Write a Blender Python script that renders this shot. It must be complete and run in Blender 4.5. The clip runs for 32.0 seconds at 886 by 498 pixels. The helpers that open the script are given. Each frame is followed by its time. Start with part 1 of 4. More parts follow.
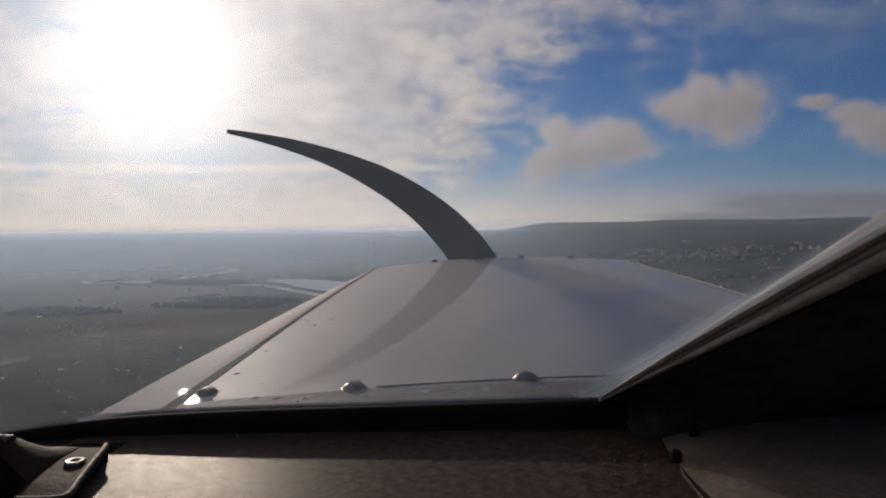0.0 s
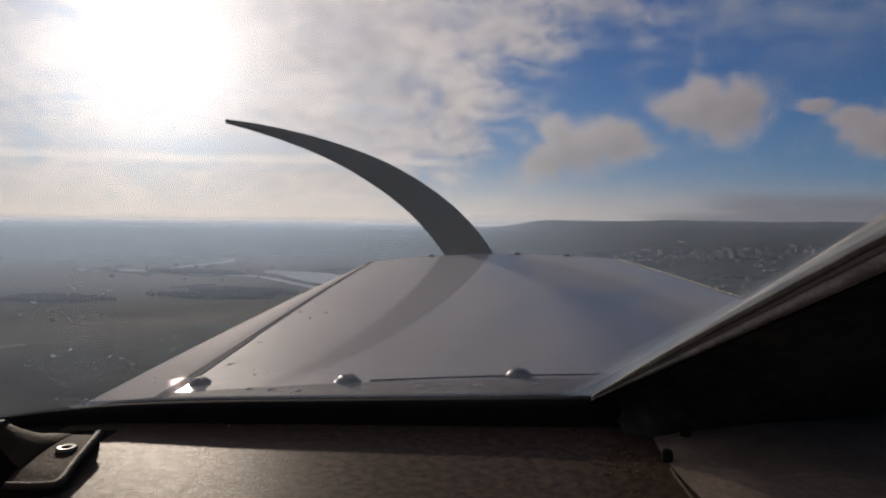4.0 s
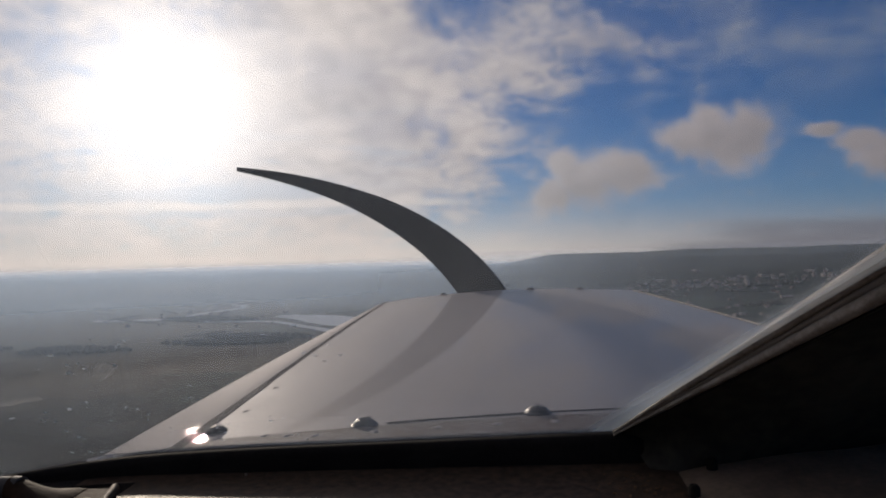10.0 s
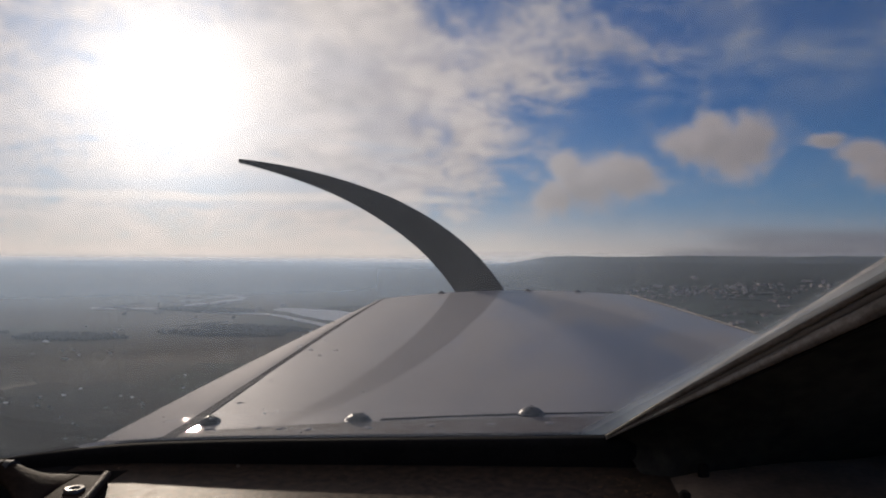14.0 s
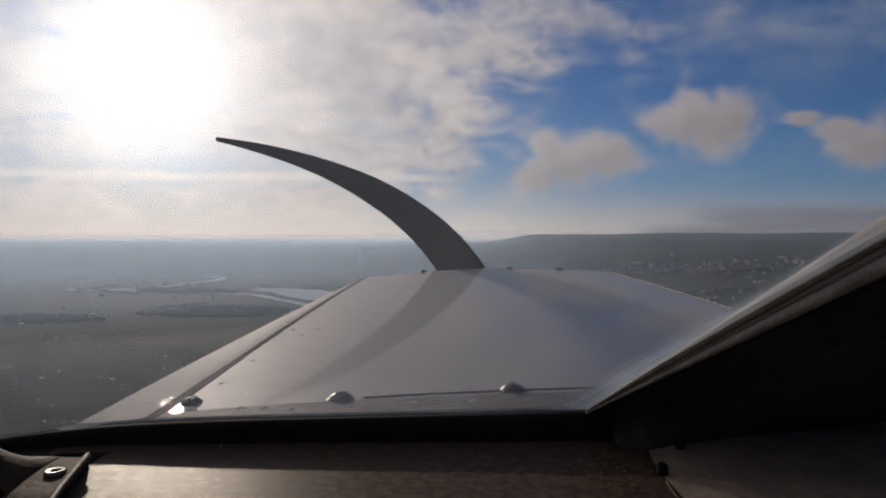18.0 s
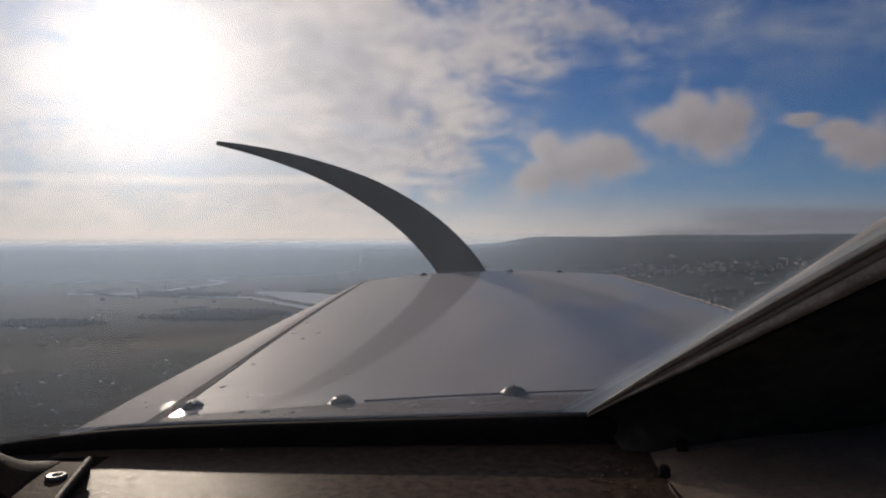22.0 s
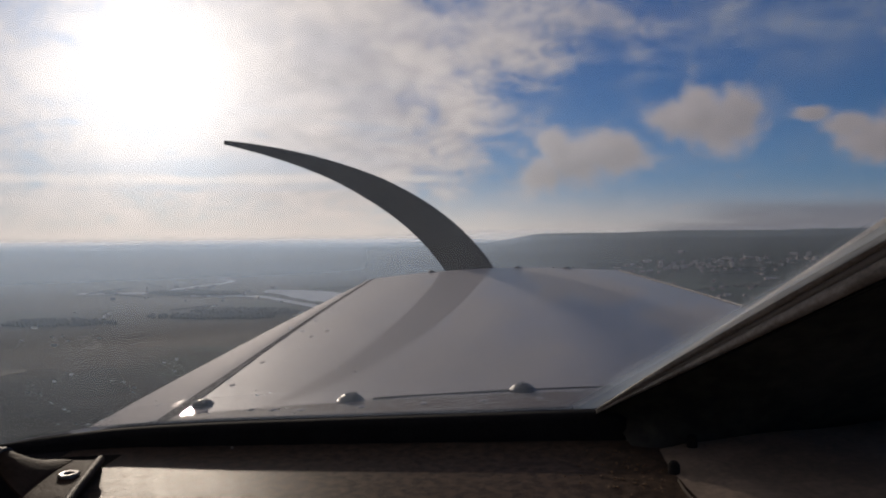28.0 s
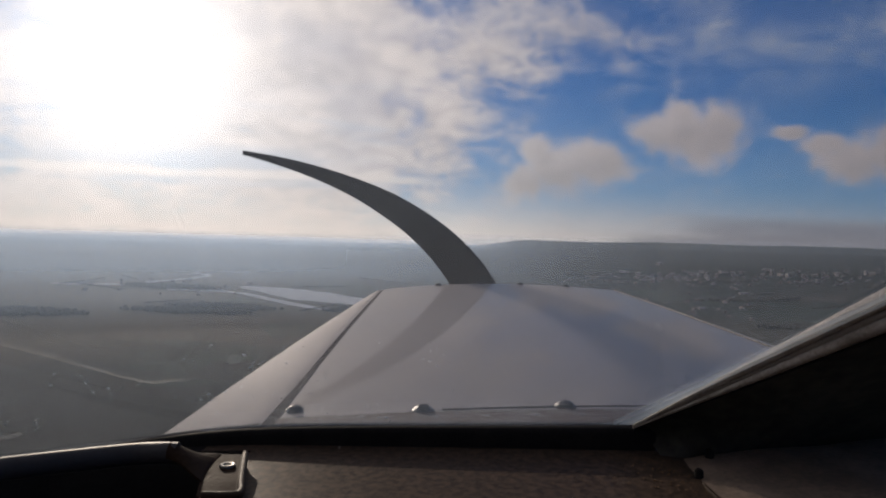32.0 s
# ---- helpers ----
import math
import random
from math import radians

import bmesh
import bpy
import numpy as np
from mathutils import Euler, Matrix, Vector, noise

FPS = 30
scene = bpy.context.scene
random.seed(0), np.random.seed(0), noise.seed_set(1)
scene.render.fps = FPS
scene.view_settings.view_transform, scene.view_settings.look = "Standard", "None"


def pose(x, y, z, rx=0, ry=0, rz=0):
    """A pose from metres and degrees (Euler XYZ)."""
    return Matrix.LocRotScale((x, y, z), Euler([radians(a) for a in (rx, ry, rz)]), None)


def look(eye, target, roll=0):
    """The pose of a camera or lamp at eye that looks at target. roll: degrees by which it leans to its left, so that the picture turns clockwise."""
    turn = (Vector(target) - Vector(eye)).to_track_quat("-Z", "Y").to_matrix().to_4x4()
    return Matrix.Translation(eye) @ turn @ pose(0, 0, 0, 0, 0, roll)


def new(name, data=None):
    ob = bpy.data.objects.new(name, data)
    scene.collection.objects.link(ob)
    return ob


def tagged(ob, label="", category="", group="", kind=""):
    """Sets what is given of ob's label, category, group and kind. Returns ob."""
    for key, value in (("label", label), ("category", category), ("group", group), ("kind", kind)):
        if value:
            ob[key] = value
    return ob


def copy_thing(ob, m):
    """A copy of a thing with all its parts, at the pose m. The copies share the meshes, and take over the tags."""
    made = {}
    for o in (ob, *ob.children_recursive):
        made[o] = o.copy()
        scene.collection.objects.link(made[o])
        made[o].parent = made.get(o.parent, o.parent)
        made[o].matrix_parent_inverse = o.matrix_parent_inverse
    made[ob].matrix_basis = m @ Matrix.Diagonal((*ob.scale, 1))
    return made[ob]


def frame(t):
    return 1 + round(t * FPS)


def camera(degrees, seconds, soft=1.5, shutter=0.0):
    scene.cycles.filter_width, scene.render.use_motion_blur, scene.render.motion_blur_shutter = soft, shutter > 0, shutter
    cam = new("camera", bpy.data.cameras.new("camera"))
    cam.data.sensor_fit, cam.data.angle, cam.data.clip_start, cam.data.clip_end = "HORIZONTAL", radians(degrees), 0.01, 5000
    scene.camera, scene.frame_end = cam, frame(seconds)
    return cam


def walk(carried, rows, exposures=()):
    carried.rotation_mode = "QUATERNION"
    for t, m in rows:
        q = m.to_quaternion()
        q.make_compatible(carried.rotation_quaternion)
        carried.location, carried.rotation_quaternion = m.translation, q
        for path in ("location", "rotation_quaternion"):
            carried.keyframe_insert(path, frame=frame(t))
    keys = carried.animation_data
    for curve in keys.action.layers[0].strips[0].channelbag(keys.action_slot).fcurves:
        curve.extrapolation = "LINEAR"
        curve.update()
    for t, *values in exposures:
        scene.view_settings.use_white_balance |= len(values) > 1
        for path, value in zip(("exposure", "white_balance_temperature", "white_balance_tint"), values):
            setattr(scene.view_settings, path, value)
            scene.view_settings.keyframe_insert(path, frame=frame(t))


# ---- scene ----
# ------------------------------------------------------------------ camera
cam = camera(69.94, 32.0, soft=2.0)
PATH = [
    (0, 0, 0, 0, 88.127, 0.72, 1.135),
    (0.5, 0, 0, 0, 88.236, 0.404, 1.245),
    (1, 0, 0, 0, 88.252, 1.404, 1.182),
    (1.5, 0, 0, 0, 88.227, 1.046, 1.045),
    (2, 0, 0, 0, 88.288, 0.054, 0.787),
    (2.5, 0, 0, 0, 88.288, -0.87, 0.569),
    (3, 0, 0, 0, 88.159, -0.493, 0.576),
    (3.5, 0, 0, 0, 87.814, -0.672, 0.82),
    (5.5, 0, 0, 0, 87.609, 0.495, 0.652),
    (6, 0, 0, 0, 87.595, 1.117, 0.248),
    (6.5, 0, 0, 0, 87.881, 0.779, 0.349),
    (7, 0, 0, 0, 88.436, 0.145, 0.051),
    (7.5, 0, 0, 0, 88.746, -0.712, -0.427),
    (8, 0, 0, 0, 89.335, -1.845, -0.926),
    (8.5, 0, 0, 0, 90.124, -2.103, -1.051),
    (9, 0, 0, 0, 90.881, -0.577, -0.607),
    (9.5, 0, 0, 0, 91.115, 0.593, 0.484),
    (10, 0, 0, 0, 91.15, 1.633, 1.914),
    (10.5, 0, 0, 0, 91.418, 2.243, 1.892),
    (11, 0, 0, 0, 91.726, 1.841, 1.167),
    (11.5, 0, 0, 0, 91.774, 3.015, 0.622),
    (12, 0, 0, 0, 91.672, 0.509, 0.512),
    (12.5, 0, 0, 0, 91.517, -0.526, 0.296),
    (13, 0, 0, 0, 91.393, -0.043, 0.538),
    (13.5, 0, 0, 0, 91.048, 0.031, 1.49),
    (14, 0, 0, 0, 91.004, -0.28, 1.815),
    (14.5, 0, 0, 0, 90.607, -0.625, 1.404),
    (16.5, 0, 0, 0, 89.567, 0.698, 0.481),
    (17, 0, 0, 0, 89.509, 0.519, 0.45),
    (17.5, 0, 0, 0, 89.305, -0.073, 0.299),
    (18, 0, 0, 0, 89.076, 0.081, 0.12),
    (18.5, 0, 0, 0, 88.471, 0.293, -0.158),
    (19, 0, 0, 0, 89.3, 0, 0),
    (19.5, 0, 0, 0, 89.475, -0.405, 0.255),
    (20, 0, 0, 0, 89.421, -0.124, 0.622),
    (20.5, 0, 0, 0, 89.41, 1.661, 1.018),
    (21, 0, 0, 0, 89.242, 1.139, 0.721),
    (21.5, 0, 0, 0, 89.289, 0.699, 0.419),
    (22, 0, 0, 0, 89.333, 0.31, 0.174),
    (22.5, 0, 0, 0, 89.45, 0.172, 0.168),
    (23, 0, 0, 0, 89.599, 0.168, 0.515),
    (23.5, 0, 0, 0, 89.61, -0.652, 0.826),
    (24, 0, 0, 0, 89.442, -1.864, 0.88),
    (24.5, 0, 0, 0, 89.624, -1.674, 0.724),
    (25, 0, 0, 0, 89.367, -1.614, 0.485),
    (25.5, 0, 0, 0, 89.422, 0.011, 0.694),
    (27.5, 0, 0, 0, 89.269, 1.323, 0.553),
    (28, 0, 0, 0, 89.1, 0.751, 0.846),
    (28.5, 0, 0, 0, 88.73, 0.738, 0.858),
    (29, 0, 0, 0, 89.155, 1.048, 0.769),
    (29.5, 0, 0, 0, 89.256, 1.961, 0.429),
    (30, 0, 0, 0, 89.544, 2.572, 0.535),
    (30.5, 0, 0, 0, 89.335, 1.676, 0.728),
    (31, 0, 0, 0, 89.205, -0.006, 0.734),
    (31.4, 0, 0, 0, 88.864, 0.185, 1.62),
    (31.8, -0.0225, -0.0108, -0.003, 89.564, -1.821, 0.361),
    (31.9, -0.033, -0.0427, 0.0076, 89.754, -1.361, 0.718),
    (32, -0.0744, -0.0989, 0.0327, 89.387, -1.548, -0.922),
]
walk(cam, [(t, pose(x, y, z, rx, ry, rz)) for t, x, y, z, rx, ry, rz in PATH],
     exposures=[(0, 0.0), (27.5, 0.0), (31, 0.07), (32, 0.18)])

# ------------------------------------------------------------------ world, sun
SUN_AZ, SUN_EL = radians(-25.8), radians(13.7)
SUN = Vector((math.sin(SUN_AZ) * math.cos(SUN_EL), math.cos(SUN_AZ) * math.cos(SUN_EL), math.sin(SUN_EL)))


class S:
    """A socket with arithmetic, so that node formulas read as formulas."""

    def __init__(self, tree, out):
        self.tree, self.out = tree, out

    def op(self, kind, *others, clamp=False):
        n = self.tree.nodes.new("ShaderNodeMath")
        n.operation, n.use_clamp = kind, clamp
        for i, v in enumerate((self, *others)):
            if isinstance(v, S):
                self.tree.links.new(v.out, n.inputs[i])
            else:
                n.inputs[i].default_value = v
        return S(self.tree, n.outputs[0])

    def __add__(self, o): return self.op("ADD", o)
    def __radd__(self, o): return self.op("ADD", o)
    def __sub__(self, o): return self.op("SUBTRACT", o)
    def __rsub__(self, o): return (self * -1.0) + o
    def __mul__(self, o): return self.op("MULTIPLY", o)
    def __rmul__(self, o): return self.op("MULTIPLY", o)
    def __truediv__(self, o): return self.op("DIVIDE", o)
    def power(self, o): return self.op("POWER", o)
    def low(self, o): return self.op("MAXIMUM", o)
    def high(self, o): return self.op("MINIMUM", o)

    def step(self, a, b):
        """0 below a, 1 above b (or the other way round), smooth between."""
        n = self.tree.nodes.new("ShaderNodeMapRange")
        n.interpolation_type = "SMOOTHSTEP"
        self.tree.links.new(self.out, n.inputs["Value"])
        lo, hi, flip = (a, b, False) if a < b else (b, a, True)
        n.inputs["From Min"].default_value, n.inputs["From Max"].default_value = lo, hi
        n.inputs["To Min"].default_value, n.inputs["To Max"].default_value = (1, 0) if flip else (0, 1)
        return S(self.tree, n.outputs["Result"])


def wire(tree, value, socket):
    if isinstance(value, S):
        tree.links.new(value.out, socket)
    else:
        socket.default_value = (*value, 1.0) if isinstance(value, tuple) and len(value) == 3 and socket.type == "RGBA" else value


def vec(tree, x, y, z):
    n = tree.nodes.new("ShaderNodeCombineXYZ")
    for i, v in enumerate((x, y, z)):
        wire(tree, v, n.inputs[i])
    return S(tree, n.outputs[0])


def fbm(tree, where, scale, detail=5.0, rough=0.55, warp=0.0):
    n = tree.nodes.new("ShaderNodeTexNoise")
    if where is not None:
        tree.links.new(where.out, n.inputs["Vector"])
    n.inputs["Scale"].default_value, n.inputs["Detail"].default_value = scale, detail
    n.inputs["Roughness"].default_value, n.inputs["Distortion"].default_value = rough, warp
    return S(tree, n.outputs["Fac"])


def blend(tree, fac, a, b):
    n = tree.nodes.new("ShaderNodeMix")
    n.data_type = "RGBA"
    wire(tree, fac, n.inputs[0])
    wire(tree, a, n.inputs[6])
    wire(tree, b, n.inputs[7])
    return S(tree, n.outputs[2])


def scaled(tree, colour, k):
    """A colour times a number."""
    n = tree.nodes.new("ShaderNodeVectorMath")
    n.operation = "SCALE"
    wire(tree, colour, n.inputs[0])
    wire(tree, k, n.inputs["Scale"])
    return S(tree, n.outputs[0])


def added(tree, a, b):
    n = tree.nodes.new("ShaderNodeVectorMath")
    n.operation = "ADD"
    wire(tree, a, n.inputs[0])
    wire(tree, b, n.inputs[1])
    return S(tree, n.outputs[0])


world = bpy.data.worlds.new("winter_sky")
scene.world = world
world.use_nodes = True
W = world.node_tree
W.nodes.clear()
coord = W.nodes.new("ShaderNodeTexCoord")
split = W.nodes.new("ShaderNodeSeparateXYZ")
W.links.new(coord.outputs["Generated"], split.inputs[0])
dx, dy, dz = (S(W, split.outputs[i]) for i in range(3))
nishita = W.nodes.new("ShaderNodeTexSky")
nishita.sky_type, nishita.sun_disc = "NISHITA", False
nishita.sun_elevation, nishita.sun_rotation = SUN_EL, SUN_AZ
nishita.altitude, nishita.air_density, nishita.dust_density, nishita.ozone_density = 100.0, 1.0, 0.3, 3.0
SKY_STRENGTH = 0.048
blue = scaled(W, S(W, nishita.outputs[0]), SKY_STRENGTH)
tint = W.nodes.new("ShaderNodeVectorMath")
tint.operation = "MULTIPLY"
W.links.new(blue.out, tint.inputs[0])
tint.inputs[1].default_value = (0.12, 0.92, 1.86)
blue = S(W, tint.outputs[0])

near_sun = (dx * SUN.x + dy * SUN.y + dz * SUN.z).low(0.0)
glow_wide = near_sun.power(4.8)
glow_mid = near_sun.power(32.0)
ahead = dy.low(0.12)
u, v = dx / ahead, dz / ahead
flat = vec(W, dx / (dz + 0.34).low(0.1), dy / (dz + 0.34).low(0.1), 0.0)
place = vec(W, u, v * 1.25, 1.7)
drift = (fbm(W, place, 3.2, 3.0, 0.5) - 0.5) * 0.10      # slow bends in every outline
ub, vb = u + drift, v + (fbm(W, place, 4.1, 2.0, 0.5, 0.5) - 0.5) * 0.03


def heaped(blobs, x, y):
    """How deep a direction lies inside soft ellipses (across, up, half width, half height), and how far up and sunward in them."""
    depth, lift = None, None
    for bu, bv, su, sv in blobs:
        p, q = (x - bu) / su, (y - bv) / sv
        h = (p * p + q * q).op("SQRT") * -1.0 + 1.0
        depth = h if depth is None else depth.op("SMOOTH_MAX", h, 0.30)
        lit = (q * 0.7 - p * 0.6) * h.step(-0.3, 0.5)
        lift = lit if lift is None else lift + lit
    return depth, lift


# high broken cloud: a closed sheet on the sun's side, torn where it ends, thin wisps on the clear side
n_big = fbm(W, flat, 1.6, 3.0, 0.5, 0.4)
n_mid = fbm(W, flat, 4.4, 4.0, 0.52, 0.5)
n_fine = fbm(W, flat, 13.0, 7.0, 0.62, 0.5)
n_rip = fbm(W, vec(W, u * 60.0, v * 22.0 + u * 14.0, 4.0), 1.0, 2.0, 0.5, 0.6)
side = (ub - v * 0.10).step(0.07, -0.28)
SHEET = [(0.085, 0.310, 0.120, 0.080), (0.215, 0.335, 0.120, 0.050), (0.005, 0.180, 0.065, 0.095), (-0.14, 0.30, 0.20, 0.12), (-0.12, 0.17, 0.19, 0.09)]
torn, torn_lit = heaped(SHEET, ub, vb)
sheet = torn.low(-0.6) * 0.55 + side * 0.80 + (n_mid - 0.5) * 1.35 + (n_fine - 0.5) * 0.95 + (n_rip - 0.5) * 0.22
high_cloud = sheet.step(-0.28, 0.62)
wisp_field = (n_big * 0.5 + n_mid * 0.65 + n_fine * 0.30 + n_rip * 0.06).step(0.66, 0.96)
veil = wisp_field * (v.step(0.20, 0.33) * 0.42 + u.step(0.55, 0.10) * 0.34 + 0.06) + u.step(0.36, 0.05) * 0.10

# long flat streaks over a pale clear slot low on the sun's side
n_str = fbm(W, vec(W, u * 2.2, v * 26.0, 3.0), 1.0, 5.0, 0.58, 0.4)
low_bend = (fbm(W, vec(W, u, 0.0, 5.0), 2.0, 3.0, 0.5) - 0.5) * 0.026
vl = v + low_bend + u * 0.012
slot_band = vl.step(0.098, 0.108) * vl.step(0.148, 0.122) * u.step(-0.16, -0.27) * n_str.step(0.26, 0.50)
streak = vl.step(0.086, 0.093) * vl.step(0.106, 0.097) * u.step(0.04, -0.05) * n_str.step(0.20, 0.42)
slot_low = vl.step(0.072, 0.080) * vl.step(0.092, 0.086) * u.step(0.02, -0.12) * n_str.step(0.34, 0.54)
gaps = n_str.step(0.56, 0.70) * v.step(0.10, 0.13) * v.step(0.30, 0.16) * u.step(-0.02, -0.10) * u.step(-0.42, -0.26)

# heaped fair-weather clouds on the clear side
HEAPS = [(0.190, 0.118, 0.058, 0.046), (0.142, 0.102, 0.044, 0.036), (0.250, 0.134, 0.062, 0.036), (0.160, 0.148, 0.028, 0.028),
         (0.352, 0.182, 0.052, 0.034), (0.410, 0.180, 0.068, 0.042), (0.452, 0.194, 0.044, 0.040), (0.395, 0.205, 0.040, 0.030),
         (0.570, 0.190, 0.030, 0.012), (0.625, 0.172, 0.038, 0.020), (0.665, 0.148, 0.052, 0.036), (0.725, 0.170, 0.056, 0.054)]
n_lump = fbm(W, place, 9.0, 6.0, 0.56, 0.3)
n_det = fbm(W, place, 34.0, 6.0, 0.60, 0.3)
n_soft = fbm(W, place, 5.0, 2.0, 0.5)
heap, heap_lit = heaped(HEAPS, u + (n_soft - 0.5) * 0.03, v)
heap_raw = heap + (n_lump - 0.5) * 1.5 + (n_det - 0.5) * 1.0 + (n_soft - 0.5) * 0.9
heap_mask = heap_raw.step(-0.34, 0.60) * dy.step(0.1, 0.3)
rim = heap_raw.step(0.70, 0.10)

# grey bank lying on the hills of the far side
bank = (fbm(W, vec(W, u * 3.0, v * 20.0, 9.0), 1.4, 4.0, 0.55) * 0.7 + u.step(0.15, 0.55) * 0.40).step(0.42, 0.78) \
    * v.step(0.060, 0.036) * u.step(0.12, 0.40)

lit_cloud = blend(W, (glow_wide * 1.1 + 0.02).op("MINIMUM", 1.0), (0.525, 0.440, 0.410), (1.05, 0.98, 0.92))
heap_col = scaled(W, lit_cloud, rim * 0.14 + heap_lit.step(-0.9, 0.9) * 0.24 + n_soft.step(0.3, 0.7) * 0.08 + n_lump.step(0.3, 0.75) * 0.10 + n_det.step(0.3, 0.75) * 0.05 + 0.56)
sheet_lit = blend(W, (glow_wide * 1.1 + 0.02).op("MINIMUM", 1.0), (0.510, 0.462, 0.450), (1.12, 1.01, 0.94))
high_col = scaled(W, sheet_lit, n_mid.step(0.30, 0.70) * 0.20 + n_fine.step(0.28, 0.72) * 0.22 + torn_lit.step(-1.0, 1.0) * 0.10 + 0.68)
sky = blend(W, veil, blue, blend(W, glow_wide, (0.40, 0.44, 0.50), lit_cloud))
sky = blend(W, v.step(0.26, 0.02) * 0.52, sky, blend(W, glow_wide, (0.29, 0.43, 0.65), (0.80, 0.84, 0.90)))
sky = blend(W, high_cloud * (n_big.step(0.35, 0.65) * 0.14 + 0.78), sky, high_col)
slot_col = blend(W, glow_mid, (0.62, 0.72, 0.86), (0.82, 0.89, 0.98))
sky = blend(W, gaps * 0.5, sky, slot_col)
sky = blend(W, heap_mask * 0.86, sky, heap_col)
# moist air thickening to the horizon
low_air = (v + 0.007).low(0.0).step(0.120, -0.010).power(1.15)
haze_col = blend(W, (glow_wide * 2.0).op("MINIMUM", 1.0), (0.49, 0.440, 0.425), (1.28, 1.11, 0.98))
sky = blend(W, low_air * 0.92, sky, haze_col)
sky = blend(W, slot_band * 0.75, sky, slot_col)
sky = blend(W, slot_low * 0.45, sky, slot_col)
sky = blend(W, streak * 0.7, sky, scaled(W, lit_cloud, 1.16))
sky = blend(W, bank * 0.72, sky, (0.215, 0.215, 0.26))
aureole = near_sun.power(120.0) * 1.5 + glow_mid * 0.38 + glow_wide * 0.10
sky = added(W, sky, scaled(W, (1.0, 0.95, 0.89), aureole))
bg = W.nodes.new("ShaderNodeBackground")
W.links.new(sky.out, bg.inputs["Color"])
bg.inputs["Strength"].default_value = 0.675
wout = W.nodes.new("ShaderNodeOutputWorld")
W.links.new(bg.outputs[0], wout.inputs["Surface"])

sun = new("sun", bpy.data.lights.new("sun", "SUN"))
sun.data.energy, sun.data.angle, sun.data.color = 2.6, radians(1.2), (1.0, 0.85, 0.69)
sun.matrix_world = look(SUN * 50, (0, 0, 0))

# ------------------------------------------------------------------ materials


def material(name, colour, rough=0.5, metal=0.0, second=None, scale=8.0, amount=0.5, bump=0.0, bump_scale=60.0,
             coat=0.0, rough_var=0.0, specular=0.5, spec_tint=(1.0, 1.0, 1.0)):
    """A surface with two-scale colour variation, uneven gloss and fine relief, in object metres."""
    m = bpy.data.materials.new(name)
    m.use_nodes = True
    t = m.node_tree
    b = t.nodes["Principled BSDF"]
    tc = t.nodes.new("ShaderNodeTexCoord")
    at = S(t, tc.outputs["Object"])
    big = fbm(t, at, scale, 4.0, 0.6)
    small = fbm(t, at, scale * 9.0, 3.0, 0.6)
    mixk = (big * 0.7 + small * 0.45).step(0.38, 0.80)
    col = blend(t, mixk * amount, colour, second or tuple(c * 0.6 for c in colour))
    t.links.new(col.out, b.inputs["Base Color"])
    b.inputs["Metallic"].default_value = metal
    b.inputs["Specular IOR Level"].default_value = specular
    b.inputs["Specular Tint"].default_value = (*spec_tint, 1.0)
    b.inputs["Coat Weight"].default_value = coat
    b.inputs["Coat Roughness"].default_value = 0.028
    r = (small * 0.5 + big * 0.5 - 0.5) * rough_var + rough
    t.links.new(r.out, b.inputs["Roughness"])
    if bump:
        n = t.nodes.new("ShaderNodeBump")
        n.inputs["Strength"].default_value, n.inputs["Distance"].default_value = bump, 0.002
        t.links.new(fbm(t, at, bump_scale, 5.0, 0.65).out, n.inputs["Height"])
        t.links.new(n.outputs[0], b.inputs["Normal"])
    return m


M_COWL = material("cowling_paint", (0.325, 0.312, 0.318), 0.62, 0.0, (0.28, 0.268, 0.274), 3.0, 0.8, 0.035, 16.0, coat=0.25, rough_var=0.14, specular=0.12)
M_COWL_SIDE = material("cowling_side_paint", (0.45, 0.43, 0.435), 0.75, 0.0, (0.38, 0.365, 0.37), 4.0, 0.8, 0.05, 40.0, coat=0.015, rough_var=0.1, specular=0.10)
M_STRIP = material("joint_strip_paint", (0.22, 0.21, 0.22), 0.7, 0.0, (0.12, 0.095, 0.085), 26.0, 1.0, 0.2, 120.0, specular=0.12)
M_SEAM = material("seam_dirt", (0.055, 0.056, 0.068), 0.9, 0.0, (0.075, 0.07, 0.075), 40.0, 0.7, 0.2, 300.0, specular=0.05)
M_COVER = material("hinge_cover_paint", (0.055, 0.055, 0.065), 0.8, 0.0, (0.09, 0.088, 0.095), 60.0, 0.7, 0.1, 300.0, specular=0.08)
M_HINGE = material("hinge_steel", (0.22, 0.20, 0.19), 0.6, 0.3, (0.13, 0.11, 0.10), 60.0, 0.7, 0.1, 400.0)
M_RIVET = material("rivet_paint", (0.36, 0.35, 0.365), 0.7, 0.0, (0.24, 0.235, 0.245), 300.0, 0.8, specular=0.15)
M_STEEL = material("fastener_steel", (0.075, 0.077, 0.088), 0.42, 0.45, (0.045, 0.046, 0.055), 90.0, 0.8, 0.15, 500.0)
M_BLADE = material("blade_black", (0.007, 0.009, 0.012), 0.65, 0.0, (0.022, 0.025, 0.029), 14.0, 0.6, 0.08, 90.0)
M_TRIM = material("black_rubber", (0.012, 0.011, 0.011), 0.9, 0.0, (0.024, 0.021, 0.020), 50.0, 0.6, 0.25, 300.0, specular=0.10)
M_DASH = material("dash_vinyl", (0.023, 0.0172, 0.0142), 0.43, 0.0, (0.105, 0.073, 0.053), 170.0, 1.0, 0.20, 700.0, rough_var=0.5, specular=0.029, spec_tint=(1.0, 0.64, 0.45))
